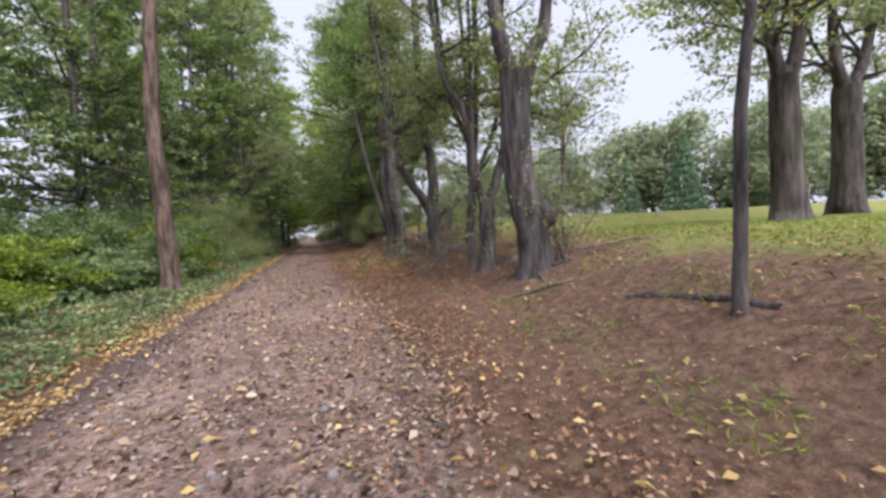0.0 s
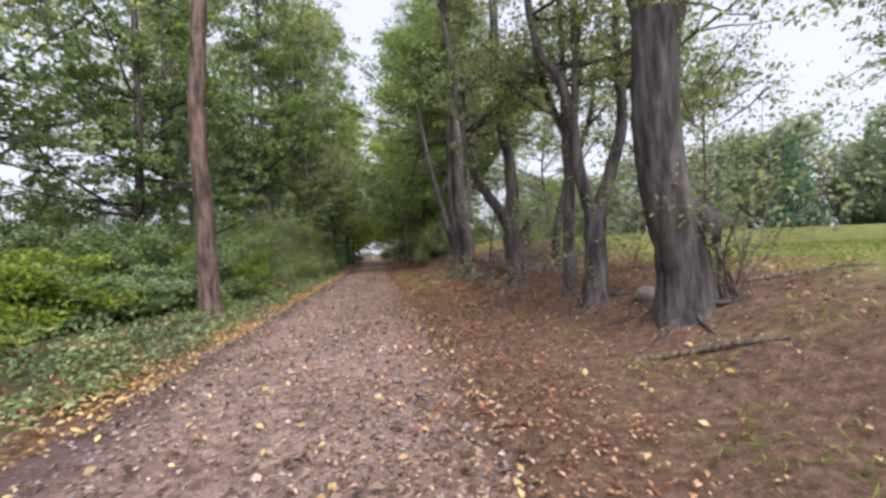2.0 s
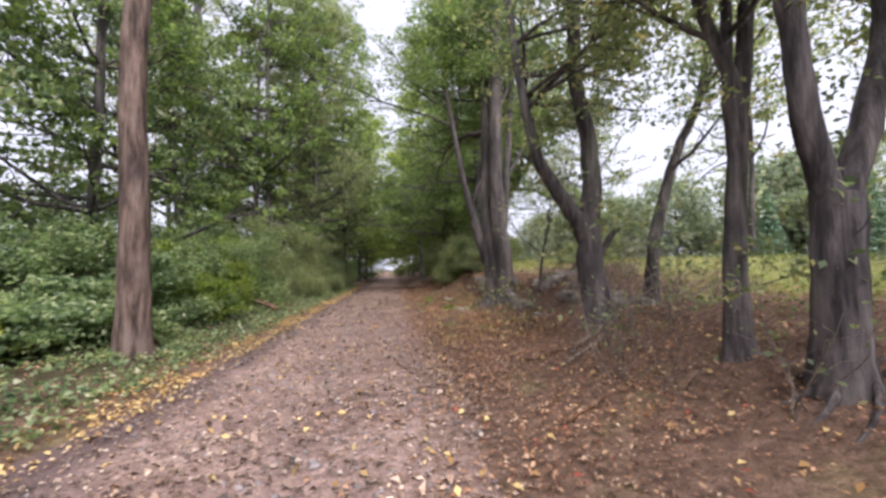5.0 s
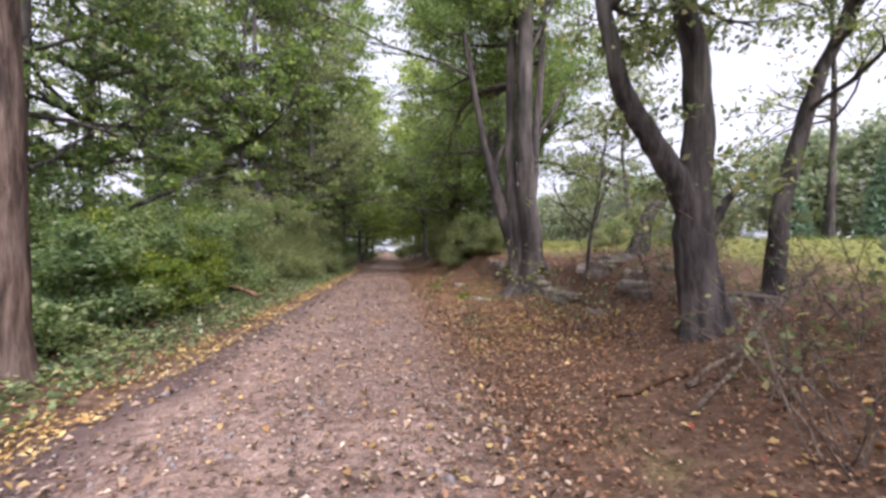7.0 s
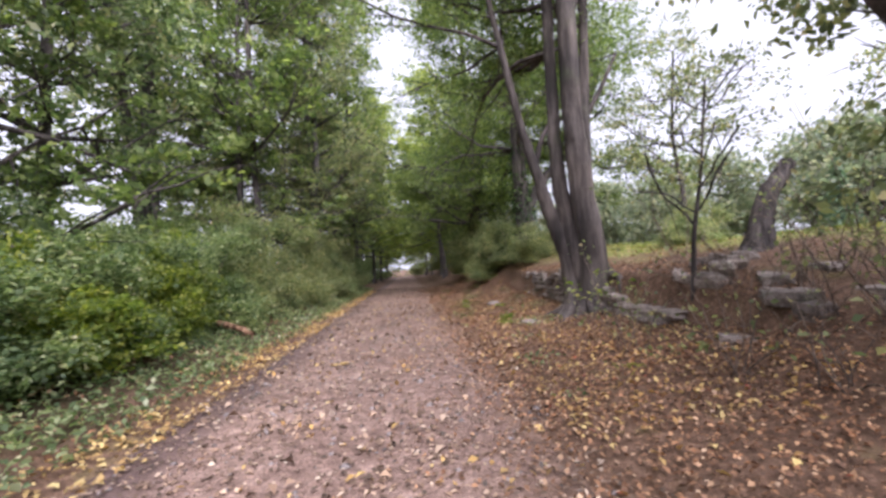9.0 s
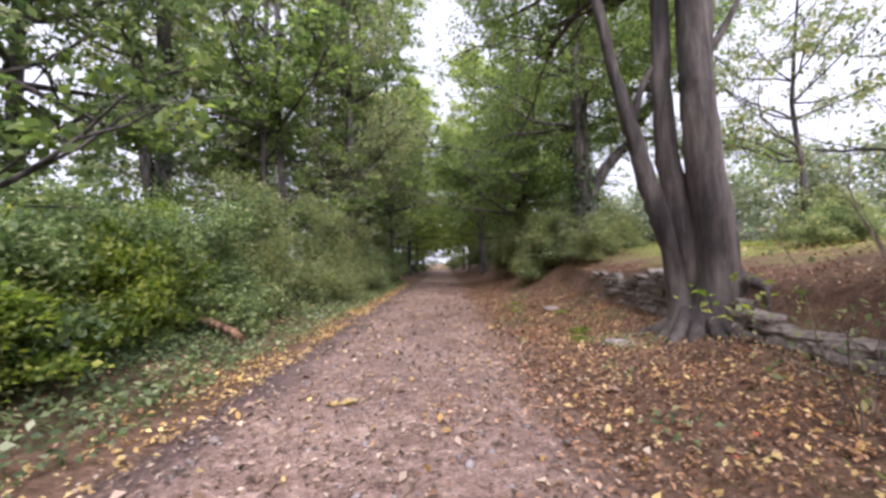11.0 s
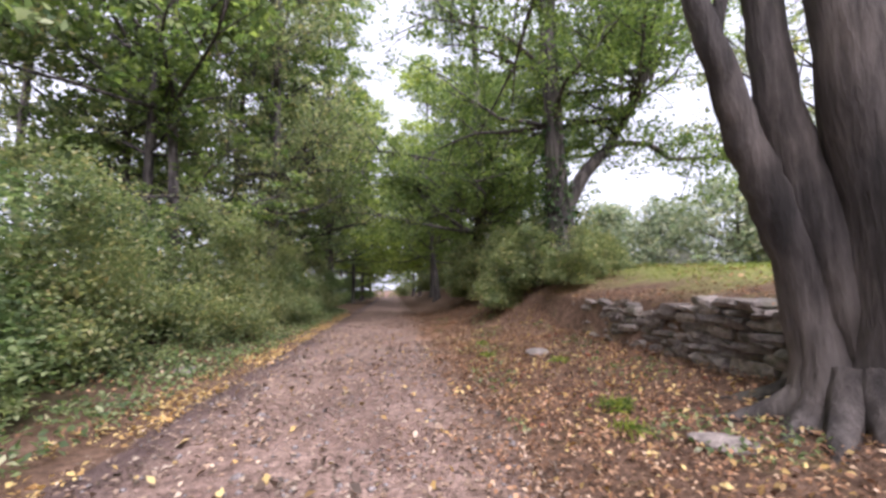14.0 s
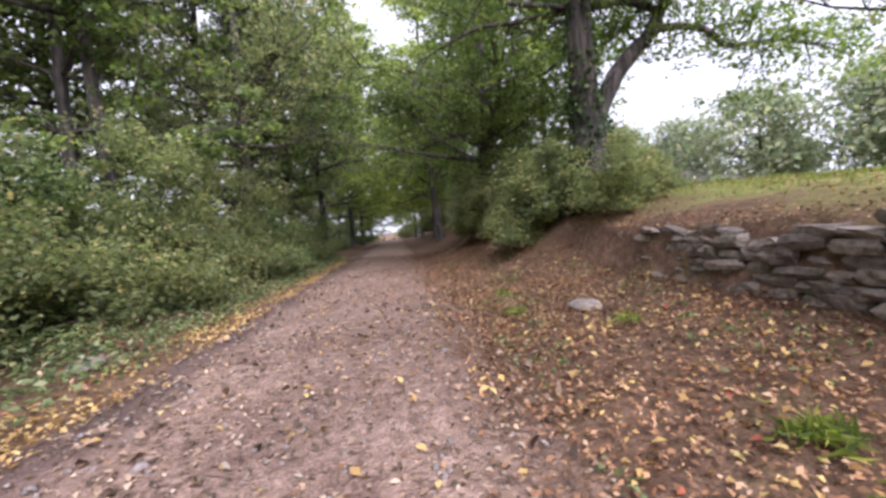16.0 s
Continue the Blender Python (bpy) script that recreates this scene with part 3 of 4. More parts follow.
# spots with negative y are unseen trees, added to shade the path's start
spots = [(-6.6, 40.0), (-11.5, 6.5), (-8.2, 18.5), (-12, 38), (-9.0, 31.5), (-7.5, 49), (-5.6, 55), (-10, 58), (-6, 64), (-9, 70), (-5.5, 76), (-7, 84), (-15, 47), 
         (-24, 8), (-14, 70), (-22, 62), (5.2, 53), (4.6, 60), (8.6, 52), (5.5, 68), (4.8, 77), (9, 62), (8.8, 73), (6.5, 84), (12, 90), (-12, 90), (-5.6, 43),
         (-34, 52), (-20, 78), (7.6, 37.5), (-7.6, 37.5), (-8.6, 21.5), (-7.4, 29.8), (5.6, 42.0), (5.0, 92), (4.5, -5), (6.5, -10), (2.0, -13), (-5.5, -9), (-2.5, -17), (-6.2, 95), (2.5, 104), (6, 108), (10, 102)]
g = np.random.default_rng(3)
for i, (x, y) in enumerate(spots):
    k = i % 5 if x < 0 else (3 if i % 2 else 2)
    ob = copy_thing(kinds[k], pose(x, y, float(height(x, y)) - 0.05, 0, 0, float(g.uniform(0, 360))))
    ob.scale = (1, 1, float(g.uniform(0.85, 1.15)))

# trees whose crowns meet over the far stretch of the path; the farther six have daylight put into their leaf colour
for i, (x, y, low, top, lx) in enumerate(((-4.2, 44.5, 4.5, 23, 0.7), (-5.6, 36.5, 5.0, 19, 0.2), (-6.5, 29.5, 6.0, 19, 0.1), (3.3, 54.0, 3.2, 20, -0.5), (-3.9, 57.0, 3.0, 19, 0.5), (-3.7, 66.0, 3.0, 21, 0.5), (3.2, 69.0, 3.2, 22, -0.5), (3.0, 82.0, 3.4, 22, -0.4), (-3.6, 80.0, 3.4, 22, 0.4))):
    tree((x, y), [(V((0, 0, 0), (0.1, 0, 3), (-0.1, 0, 8), (0, 0, top)), 0.24, 0.08)], "dark-trunked tree arching over the path", BARK_DARK, LEAF_DARK if i < 3 else LEAF_SUNLIT, low, 44, 5.0, 5500 if i < 3 else 10000, 0.32, 0.6,
         seed=150 + i, lean=(lx, 0), group="trees arching over the path", massed=True, sides=8)

# beyond the lawn: a line of broadleaf trees and firs, coloured pale for haze
far = tree((44, 30), [(V((0, 0, 0), (0.2, 0, 3), (0, 0, 9)), 0.3, 0.08)], "green broadleaf tree beyond the lawn, leaf colour paled for haze", BARK_DARK, LEAF_HAZED, 0.8, 40, 4.4, 4500, 0.5, 0.8, seed=70, group="trees beyond the lawn", sides=6, massed=True)
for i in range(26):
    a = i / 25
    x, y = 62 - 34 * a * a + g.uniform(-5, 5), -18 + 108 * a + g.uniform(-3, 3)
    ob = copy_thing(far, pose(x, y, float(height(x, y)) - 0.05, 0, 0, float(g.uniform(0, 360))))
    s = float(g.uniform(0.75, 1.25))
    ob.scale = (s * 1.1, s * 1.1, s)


def fir(at, top, seed):
    g = np.random.default_rng(seed)
    root = thing("fir_tree", (at[0], at[1], float(height(*at)) - 0.05), "blue-green fir tree beyond the lawn, needle colour paled for haze", "tree", "firs beyond the lawn")
    put("trunk", mesh_of("trunk", *tube([(0, 0, 0), (0, 0, top / 2), (0, 0, top)], [0.2, 0.12, 0.02], 7), True), BARK_DARK, root)
    z = g.uniform(0.02, 1, 5000) ** 1.3
    tier = np.round(z * 11) / 11
    r = (1 - z) * top * 0.3 * (0.4 + 0.6 * g.random(5000)) + 0.1
    a = g.uniform(0, 6.28, 5000)
    c = np.stack([r * np.cos(a), r * np.sin(a), top * (0.25 * tier + 0.75 * z) - r * 0.25 + 0.5], 1)
    put("crown", mesh_of("crown", *leaves(c, 0.5, 0.5, 0.35, g)), LEAF_PINE, root)
    return root


f0 = fir((39, 36), 8, 5)
for x, y, s in ((43, 40, 1.1), (40, 46, 0.9), (48, 36, 1.2)):
    copy_thing(f0, pose(x, y, float(height(x, y)) - 0.05, 0, 0, x * 7)).scale = (s, s, s)


# ---- a house beyond the lawn ----
def box(x0, x1, y0, y1, z0, z1):
    v = [(x, y, z) for z in (z0, z1) for x, y in ((x0, y0), (x1, y0), (x1, y1), (x0, y1))]
    return np.array(v), np.array([(0, 3, 2, 1), (4, 5, 6, 7), (0, 1, 5, 4), (1, 2, 6, 5), (2, 3, 7, 6), (3, 0, 4, 7)])


def house(x, y, turn):
    root = thing("house", (x, y, float(height(x, y)) - 0.1), "small pale clapboard house with a grey roof beyond the lawn", "house")
    root.rotation_euler = (0, 0, radians(turn))
    # the roof grey is made paler to suggest haze over the lawn
    white, slate, dark = plain("white_boards", (0.5, 0.48, 0.48), (0.66, 0.64, 0.64), 3), plain("haze_paled_shingle", (0.28, 0.28, 0.3), (0.4, 0.39, 0.4), 4), plain("window_pane", (0.04, 0.05, 0.06), (0.08, 0.09, 0.1), 2, 0.15)
    w, d, h, top = 4.6, 3.2, 3.0, 5.2
    put("wall", mesh_of("wall", *box(-w, w, -d, d, 0, h)), white, root)
    v = [(-w, -d, h), (-w, d, h), (-w, 0, top - 0.2), (w, -d, h), (w, d, h), (w, 0, top - 0.2)]
    for end in (v[:3], v[3:]):
        put("gable", mesh_of("gable", end, [(0, 1, 2)]), white, root)
    e = 0.35
    for s in (-1, 1):
        slab = [(x2, s * (d + e) * k, z + t) for t in (0, 0.15) for x2, k, z in ((-w - e, 1, h - 0.2), (w + e, 1, h - 0.2), (w + e, 0, top), (-w - e, 0, top))]
        put("roof", mesh_of("roof", slab, [(0, 3, 2, 1), (4, 5, 6, 7), (0, 1, 5, 4), (1, 2, 6, 5), (2, 3, 7, 6), (3, 0, 4, 7)]), slate, root)
    for cx in (-3.2, -1.2, 2.8):
        frame_ob = put("window", mesh_of("window", *box(cx - 0.55, cx + 0.55, -d - 0.05, -d, 1.0, 2.4)), white, root)
        put("pane", mesh_of("pane", *box(cx - 0.45, cx + 0.45, -d - 0.07, -d - 0.05, 1.1, 2.3)), dark, frame_ob)
    put("door", mesh_of("door", *box(0.5, 1.4, -d - 0.06, -d, 0.1, 2.15)), dark, root)


house(41.0, 71.0, 38)

# ---- bushes ----
def bush(at, wide, tall, count, leafm, size, label, seed, name="bush", lumps=34, group="undergrowth beside the path", stems=9):
    g = np.random.default_rng(seed)
    root = thing(name, (at[0], at[1], float(height(*at)) - 0.04), label, "bush", group)
    count = int(count * 1.45)
    a = g.uniform(0, 6.28, lumps)
    el = np.arcsin(g.uniform(0.02, 1, lumps))
    k = g.uniform(0.45, 1.12, lumps)
    c = np.stack([wide * k * np.cos(el) * np.cos(a), wide * k * np.cos(el) * np.sin(a), tall * k * np.sin(el) * 0.95 + 0.05], 1)
    lines = []
    for i in range(min(stems, lumps)):
        lines.append(tube(smooth_line([(c[i][0] * 0.12, c[i][1] * 0.12, 0), c[i] * np.array([0.5, 0.5, 0.65]), c[i]], 6, 0.02, seed + i), np.linspace(0.02, 0.005, 6), 5))
    tagged(put("twigwork", mesh_of("twigwork", *join(lines)), TWIG, root), kind="stuff")
    p = c[g.integers(0, lumps, count)] + g.normal(0, 1, (count, 3)) * np.array([wide * 0.17, wide * 0.17, tall * 0.065])
    p[:, 2] = np.abs(p[:, 2]) + 0.02
    put("foliage", mesh_of("foliage", *leaves(p, size * 1.02, 0.6, 0.6, g)), leafm, root)
    return root


b_mid = bush((-5.0, 15.6), 1.15, 1.7, 8000, LEAF_BUSH, 0.085, "leafy green shrub massed beside the path", 81)
b_tall = bush((-5.2, 21.5), 1.35, 2.7, 10500, LEAF_BUSH, 0.085, "tall leafy green shrub overgrown with vines", 82)
b_dark = bush((-5.3, 25.3), 1.4, 2.9, 10500, LEAF_TREE, 0.085, "tall dark green thicket shrub", 83)
b_lime = bush((-6.2, 10.2), 1.1, 0.95, 7500, LEAF_LIME, 0.075, "low yellow-green bush in the undergrowth", 84)
b_low = bush((-5.6, 12.0), 1.1, 0.9, 4500, LEAF_BUSH, 0.1, "low green bramble bush", 85)
b_bank = bush((4.3, 31.0), 1.35, 1.9, 5200, LEAF_TREE, 0.11, "green shrub hanging over the bank", 86)
for k, x, y, s in ((b_mid, -5.1, 17.6, 1.0), (b_mid, -6.6, 14.4, 1.1), (b_mid, -7.2, 16.9, 1.3), (b_lime, -4.8, 17.2, 0.95), (b_lime, -5.5, 19.2, 1.15), (b_mid, -4.6, 18.9, 0.5), (b_low, -4.9, 21.0, 0.8), (b_tall, -5.4, 19.6, 0.85), (b_tall, -7.4, 19.4, 1.05),
                   (b_dark, -5.3, 23.4, 0.95), (b_tall, -7.4, 23.0, 1.1), (b_dark, -4.9, 27.6, 1.0), (b_dark, -4.8, 30.0, 0.95), (b_tall, -7.2, 27.5, 1.15), (b_dark, -4.7, 32.4, 0.95), (b_mid, -4.4, 35.0, 1.2),
                   (b_dark, -5.0, 37.5, 0.9), (b_dark, -4.6, 40.5, 0.9), (b_mid, -4.6, 44.0, 1.2), (b_dark, -5.2, 48.0, 0.9), (b_mid, -5.0, 53.0, 1.2), (b_mid, -5.0, 60.0, 1.3), (b_lime, -7.4, 8.6, 1.0),
                   (b_lime, -5.5, 8.4, 0.9), (b_lime, -8.6, 10.4, 1.4), (b_lime, -6.0, 11.3, 1.15), (b_mid, -8.2, 13.6, 1.1), (b_low, -7.6, 12.2, 1.15), (b_low, -9.6, 12.6, 1.3), (b_low, -6.8, 6.6, 1.0), (b_lime, -8.8, 6.8, 1.0), (b_mid, -9.6, 15.4, 1.3),
                   (b_mid, -11.5, 10.6, 1.4), (b_mid, -12.0, 6.2, 1.4), (b_tall, -10.0, 20.4, 1.1), (b_low, -5.2, 13.6, 1.0), (b_low, -4.55, 14.0, 0.6), (b_low, -6.0, 4.2, 1.0), (b_tall, -9.6, 24.0, 1.1), (b_mid, -14.0, 14.0, 1.7),
                   (b_bank, 4.3, 33.4, 1.0), (b_bank, 3.8, 36.0, 1.0), (b_bank, 4.4, 35.0, 1.3), (b_bank, 4.9, 40.0, 1.1), (b_bank, 5.2, 43.5, 1.1), (b_bank, 5.4, 49.5, 1.1), (b_bank, 4.4, 29.0, 0.9),
                   (b_bank, 4.2, 56.0, 1.3), (b_bank, 4.4, 64.0, 1.4), (b_bank, 6.4, 31.5, 1.3), (b_bank, 6.0, 39.0, 1.4), (b_dark, 2.6, 97.0, 1.4), (b_dark, 5.0, 97.5, 1.4), (b_dark, 0.9, 98.5, 1.1), (b_mid, -4.8, 70, 1.5), (b_mid, -4.6, 82, 1.5),
                   (b_mid, 7.6, 21.5, 0.5), (b_bank, 6.8, 20.6, 0.42), (b_bank, 9.5, 24.0, 0.7), (b_bank, 6.2, 28.4, 0.5), (b_bank, 7.2, 30.6, 0.6), (b_bank, 4.9, 27.2, 0.7), (b_bank, 3.5, 29.6, 0.8)):
    ob = copy_thing(k, pose(x, y, float(height(x, y)) - 0.04, 0, 0, float(g.uniform(0, 360))))
    ob.scale = (s, s, s * (1.18 if x < 0 else 1.0))


b_white = bush((-4.35, 21.2), 0.55, 0.75, 2200, LEAF_VARIEGATED, 0.085, "small shrub with pale variegated green leaves", 87, lumps=18)
copy_thing(b_white, pose(-4.7, 22.3, float(height(-4.7, 22.3)) - 0.04, 0, 0, 130)).scale = (0.8, 0.8, 0.9)
for x, y, s in ((-5.4, 21.0, 1.2), (-5.5, 17.4, 1.0), (-5.0, 19.0, 0.9)):
    copy_thing(b_lime, pose(x, y, float(height(x, y)) + 0.02, 0, 0, 70 * y)).scale = (s * 0.9, s * 0.9, s * 1.75)


def leafy_sprig(at, seed):
    """A young shoot with a few large bright leaves."""
    g = np.random.default_rng(seed)
    root = thing("seedling", (at[0], at[1], float(height(*at)) - 0.02), "young shoot with a few large bright yellow-green leaves", "plant")
    tips = []
    for way, ln in (((-0.25, -0.15, 1), 0.95), ((0.5, -0.1, 1), 1.1), ((0.9, 0.1, 0.9), 1.2)):
        line = limb_line((0, 0, 0), way, ln, 7, -0.05, g)
        put("stem", mesh_of("stem", *tube(line, np.linspace(0.007, 0.003, 7), 5), True), TWIG, root)
        tips += list(line[4:])
    c = np.array(tips)[g.integers(0, len(tips), 42)] + g.normal(0, 1, (42, 3)) * np.array([0.14, 0.12, 0.05])
    put("foliage", mesh_of("foliage", *leaves(c, 0.13, 0.6, 0.6, g)), LEAF_LIME, root)


leafy_sprig((3.1, 18.35), 5)


def thin_shrub(at, tall, n, leaf_n, label, seed, spread=0.5, leafm=LEAF_TREE, thick=1.0):
    """Bare arching stems out of one root, with a few leaves at their tips."""
    g = np.random.default_rng(seed)
    root = thing("shrub", (at[0], at[1], float(height(*at)) - 0.03), label, "shrub", "bare shrubs on the bank")
    tips = []
    for i in range(n):
        way = (g.normal(0, spread), g.normal(0, spread), 1)
        line = limb_line((g.normal(0, 0.08), g.normal(0, 0.08), 0), way, tall * g.uniform(0.6, 1.1), 7, -0.02, g)
        lines = [tube(line, np.linspace(thick * g.uniform(0.005, 0.012), 0.002, 7), 5)]
        for _ in range(3):
            sub = limb_line(line[g.integers(2, 6)], (g.normal(), g.normal(), g.uniform(0, 1)), tall * 0.3, 4, 0, g)
            lines.append(tube(sub, np.linspace(0.004, 0.0015, 4), 4))
            tips += list(sub[1:])
        put("stem", mesh_of("stem", *join(lines), True), TWIG, root)
    if leaf_n:
        tips = np.array(tips)
        c = tips[g.integers(0, len(tips), leaf_n)] + g.normal(0, 0.12, (leaf_n, 3))
        put("foliage", mesh_of("foliage", *leaves(c, 0.07, 0.4, 0.6, g)), leafm, root)
    return root


thin_shrub((4.5, 6.95), 2.3, 16, 900, "many-stemmed shrub with sparse small leaves", 91, 0.35, thick=2.0)
for i, (x, y, h, n, l) in enumerate(((3.4, 8.9, 1.2, 6, 60), (2.75, 10.6, 1.7, 10, 20), (3.2, 11.4, 1.2, 6, 60), (3.6, 11.3, 1.2, 7, 40), (3.0, 14.6, 1.8, 8, 160), (2.75, 16.2, 1.5, 7, 120), (4.3, 11.6, 1.8, 7, 90),
                                     (4.4, 14.4, 2.4, 8, 200), (4.9, 8.3, 1.5, 8, 200), (5.6, 10.6, 1.7, 9, 260), (3.3, 11.9, 0.9, 6, 20), (3.0, 10.1, 0.8, 5, 0), (5.2, 15.6, 2.6, 7, 260), (4.6, 17.6, 2.2, 6, 200), (4.3, 13.9, 1.1, 9, 0), (4.9, 14.2, 1.2, 9, 30), (4.2, 14.9, 1.1, 9, 0), (5.3, 14.9, 1.3, 9, 40), (4.6, 15.5, 1.0, 9, 0), (5.7, 13.8, 1.2, 9, 40), (4.3, 16.1, 1.0, 8, 0), (6.1, 15.6, 1.3, 9, 60), (4.7, 12.4, 1.1, 8, 20), (3.3, 13.9, 0.8, 7, 0), (5.4, 12.2, 1.2, 8, 40))):
    thin_shrub((x, y), h, n, l, "bare tangled shrub of thin brown stems" if l < 150 else "thin shrub with a few green leaves", 100 + i, 0.45)
tree((5.6, 8.6), [(V((0, 0, 0), (0.05, 0, 1.5), (0.1, 0, 3.5)), 0.035, 0.012)], "thin sapling with sparse small leaves", BARK_DARK, LEAF_TREE, 1.2, 14, 1.3, 1500, 0.09, 0.3, seed=120, name="sapling", sides=6)
tree((4.0, 16.6), [(V((0, 0, 0), (0.1, 0, 1.2), (0.3, 0, 2.2), (0.5, 0, 3.6)), 0.05, 0.015)], "crooked bare sapling with thin branches", BARK_DARK, LEAF_TREE, 1.0, 14, 1.5, 900, 0.08, 0.3, seed=121, name="sapling", sides=6)


# ---- deadwood and roots ----
def lying(name, pts, r0, r1, mat, label, category, seed=0, sides=8):
    p = np.array(pts, float)
    line = smooth_line(p, 12, 0.012, seed)
    line[:, 2] += height(line[:, 0], line[:, 1]) + 0.5 * np.linspace(r0, r1, 12)
    v, f = tube(line, np.linspace(r0, r1, 12), sides, 0.05, seed)
    n = len(v)
    cap = np.array([[0, i, i + 1, 0] for i in range(1, sides - 1)])
    ob = put(name, mesh_of(name, v, f, True), mat)
    return tagged(ob, label, category)


lying("log", [(-5.6, 8.6, 0), (-4.7, 9.1, 0), (-3.9, 9.5, 0)], 0.1, 0.08, LOG, "weathered pale log lying in the undergrowth", "log", 1)
lying("log", [(-4.9, 20.75, 0.2), (-4.2, 20.4, 0.2), (-3.5, 20.1, 0.14)], 0.085, 0.06, LOG, "rotten reddish-brown log lying beside the path", "log", 2)
lying("log", [(-4.6, 25.6, 0), (-3.9, 25.0, 0), (-3.3, 24.6, 0)], 0.09, 0.06, LOG, "half-buried rotten log among ivy", "log", 3)
# dark bar added in place of the shadow under the bank's low drop
lying("log", [(3.82, 4.4, -0.05), (3.92, 3.9, -0.03), (4.02, 3.3, -0.03), (4.08, 2.75, -0.05)], 0.06, 0.05, BARK_DARK, "dark half-buried bar standing in for the shadowed drop along the lawn edge", "log", 14)
lying("fallen_branch", [(2.18, 12.2, 0), (2.5, 12.22, 0.02), (2.8, 12.32, 0.03), (3.14, 12.36, 0.02)], 0.035, 0.045, LOG, "short thick dead branch lying on leaves", "branch", 4)
lying("fallen_branch", [(2.5, 11.6, 0), (3.2, 11.9, 0.15), (3.9, 12.3, 0.35), (4.6, 12.5, 0.4)], 0.022, 0.012, TWIG, "long thin dead branch propped on the bank", "branch", 5)
lying("fallen_branch", [(2.8, 12.0, 0.05), (3.4, 11.9, 0.4), (4.1, 11.9, 0.75)], 0.025, 0.012, TWIG, "pale dead branch sticking out of the brush", "branch", 6)
lying("fallen_branch", [(1.1, 5.7, 0), (1.35, 5.75, 0), (1.6, 5.7, 0)], 0.02, 0.014, LOG, "small dark stick lying at the path edge", "branch", 7)
lying("fallen_branch", [(1.6, 9.6, 0), (2.0, 9.9, 0.02), (2.4, 10.2, 0.02)], 0.03, 0.02, LOG, "short dead branch lying on leaves", "branch", 8)
lying("fallen_branch", [(2.9, 6.6, 0), (3.3, 6.3, 0), (3.9, 5.7, 0.02)], 0.035, 0.02, TWIG, "bare grey root-like branch on the earth", "branch", 9)
lying("fallen_branch", [(4.6, 7.2, 0.1), (5.6, 6.9, 0.1), (6.6, 6.9, 0.05)], 0.03, 0.02, TWIG, "dead branch lying at the lawn edge", "branch", 10)
tree((5.3, 16.9), [(V((0, 0, 0), (0.15, 0, 0.5), (0.3, 0, 0.95), (0.72, 0, 1.5)), 0.21, 0.12)], "broken dark leaning tree stump", BARK_DARK, LEAF_TREE, 9, 0, 1, 0, seed=130, name="tree_stump", sides=10)


def roots(at, n, length, thick, mat, label, seed):
    g = np.random.default_rng(seed)
    root = thing("tree_roots", (at[0], at[1], 0), label, "roots")
    for i in range(n):
        a = 6.28 * i / n + g.uniform(-0.25, 0.25)
        s = np.linspace(0, 1, 9)
        x = np.cos(a + 0.5 * s * g.normal()) * (0.22 + length * s * g.uniform(0.6, 1.1))
        y = np.sin(a + 0.5 * s * g.normal()) * (0.22 + length * s * g.uniform(0.6, 1.1))
        z = height(at[0] + x, at[1] + y) + 0.3 * thick * 8 * np.exp(-s * 4.5) + thick * 0.2 - s * thick * 1.3
        put("root", mesh_of("root", *tube(np.stack([x, y, z], 1), thick * (1 - 0.75 * s), 8, 0.04, seed + i), True), mat, root)
    return root


roots((3.7, 19.6), 13, 1.15, 0.14, BARK_GREY, "spreading exposed grey roots of the large tree", 3)
roots((4.0, 7.15), 7, 0.95, 0.04, BARK_DARK, "dark exposed roots on the bare bank", 4)
roots((3.85, 9.0), 7, 0.6, 0.035, BARK_DARK, "dark exposed roots under the forked tree", 5)


# ---- stone wall ----
def stone_mesh(seed):
    """A rough block, one metre each way, with blunt broken corners."""
    g = np.random.default_rng(seed)
    bm = bmesh.new()
    bmesh.ops.create_cube(bm, size=1.0)
    bmesh.ops.subdivide_edges(bm, edges=bm.edges, cuts=1, use_grid_fill=True)
    for v in bm.verts:
        k = sum(abs(c) > 0.4 for c in v.co)
        v.co *= {3: 0.86, 2: 0.95, 1: 1.03, 0: 1}[k]
        v.co += Vector(g.normal(0, 0.045, 3))
    me = bpy.data.meshes.new("stone")
    bm.to_mesh(me)
    bm.free()
    me.materials.append(STONE)
    return me


STONES = [stone_mesh(200 + i) for i in range(10)]


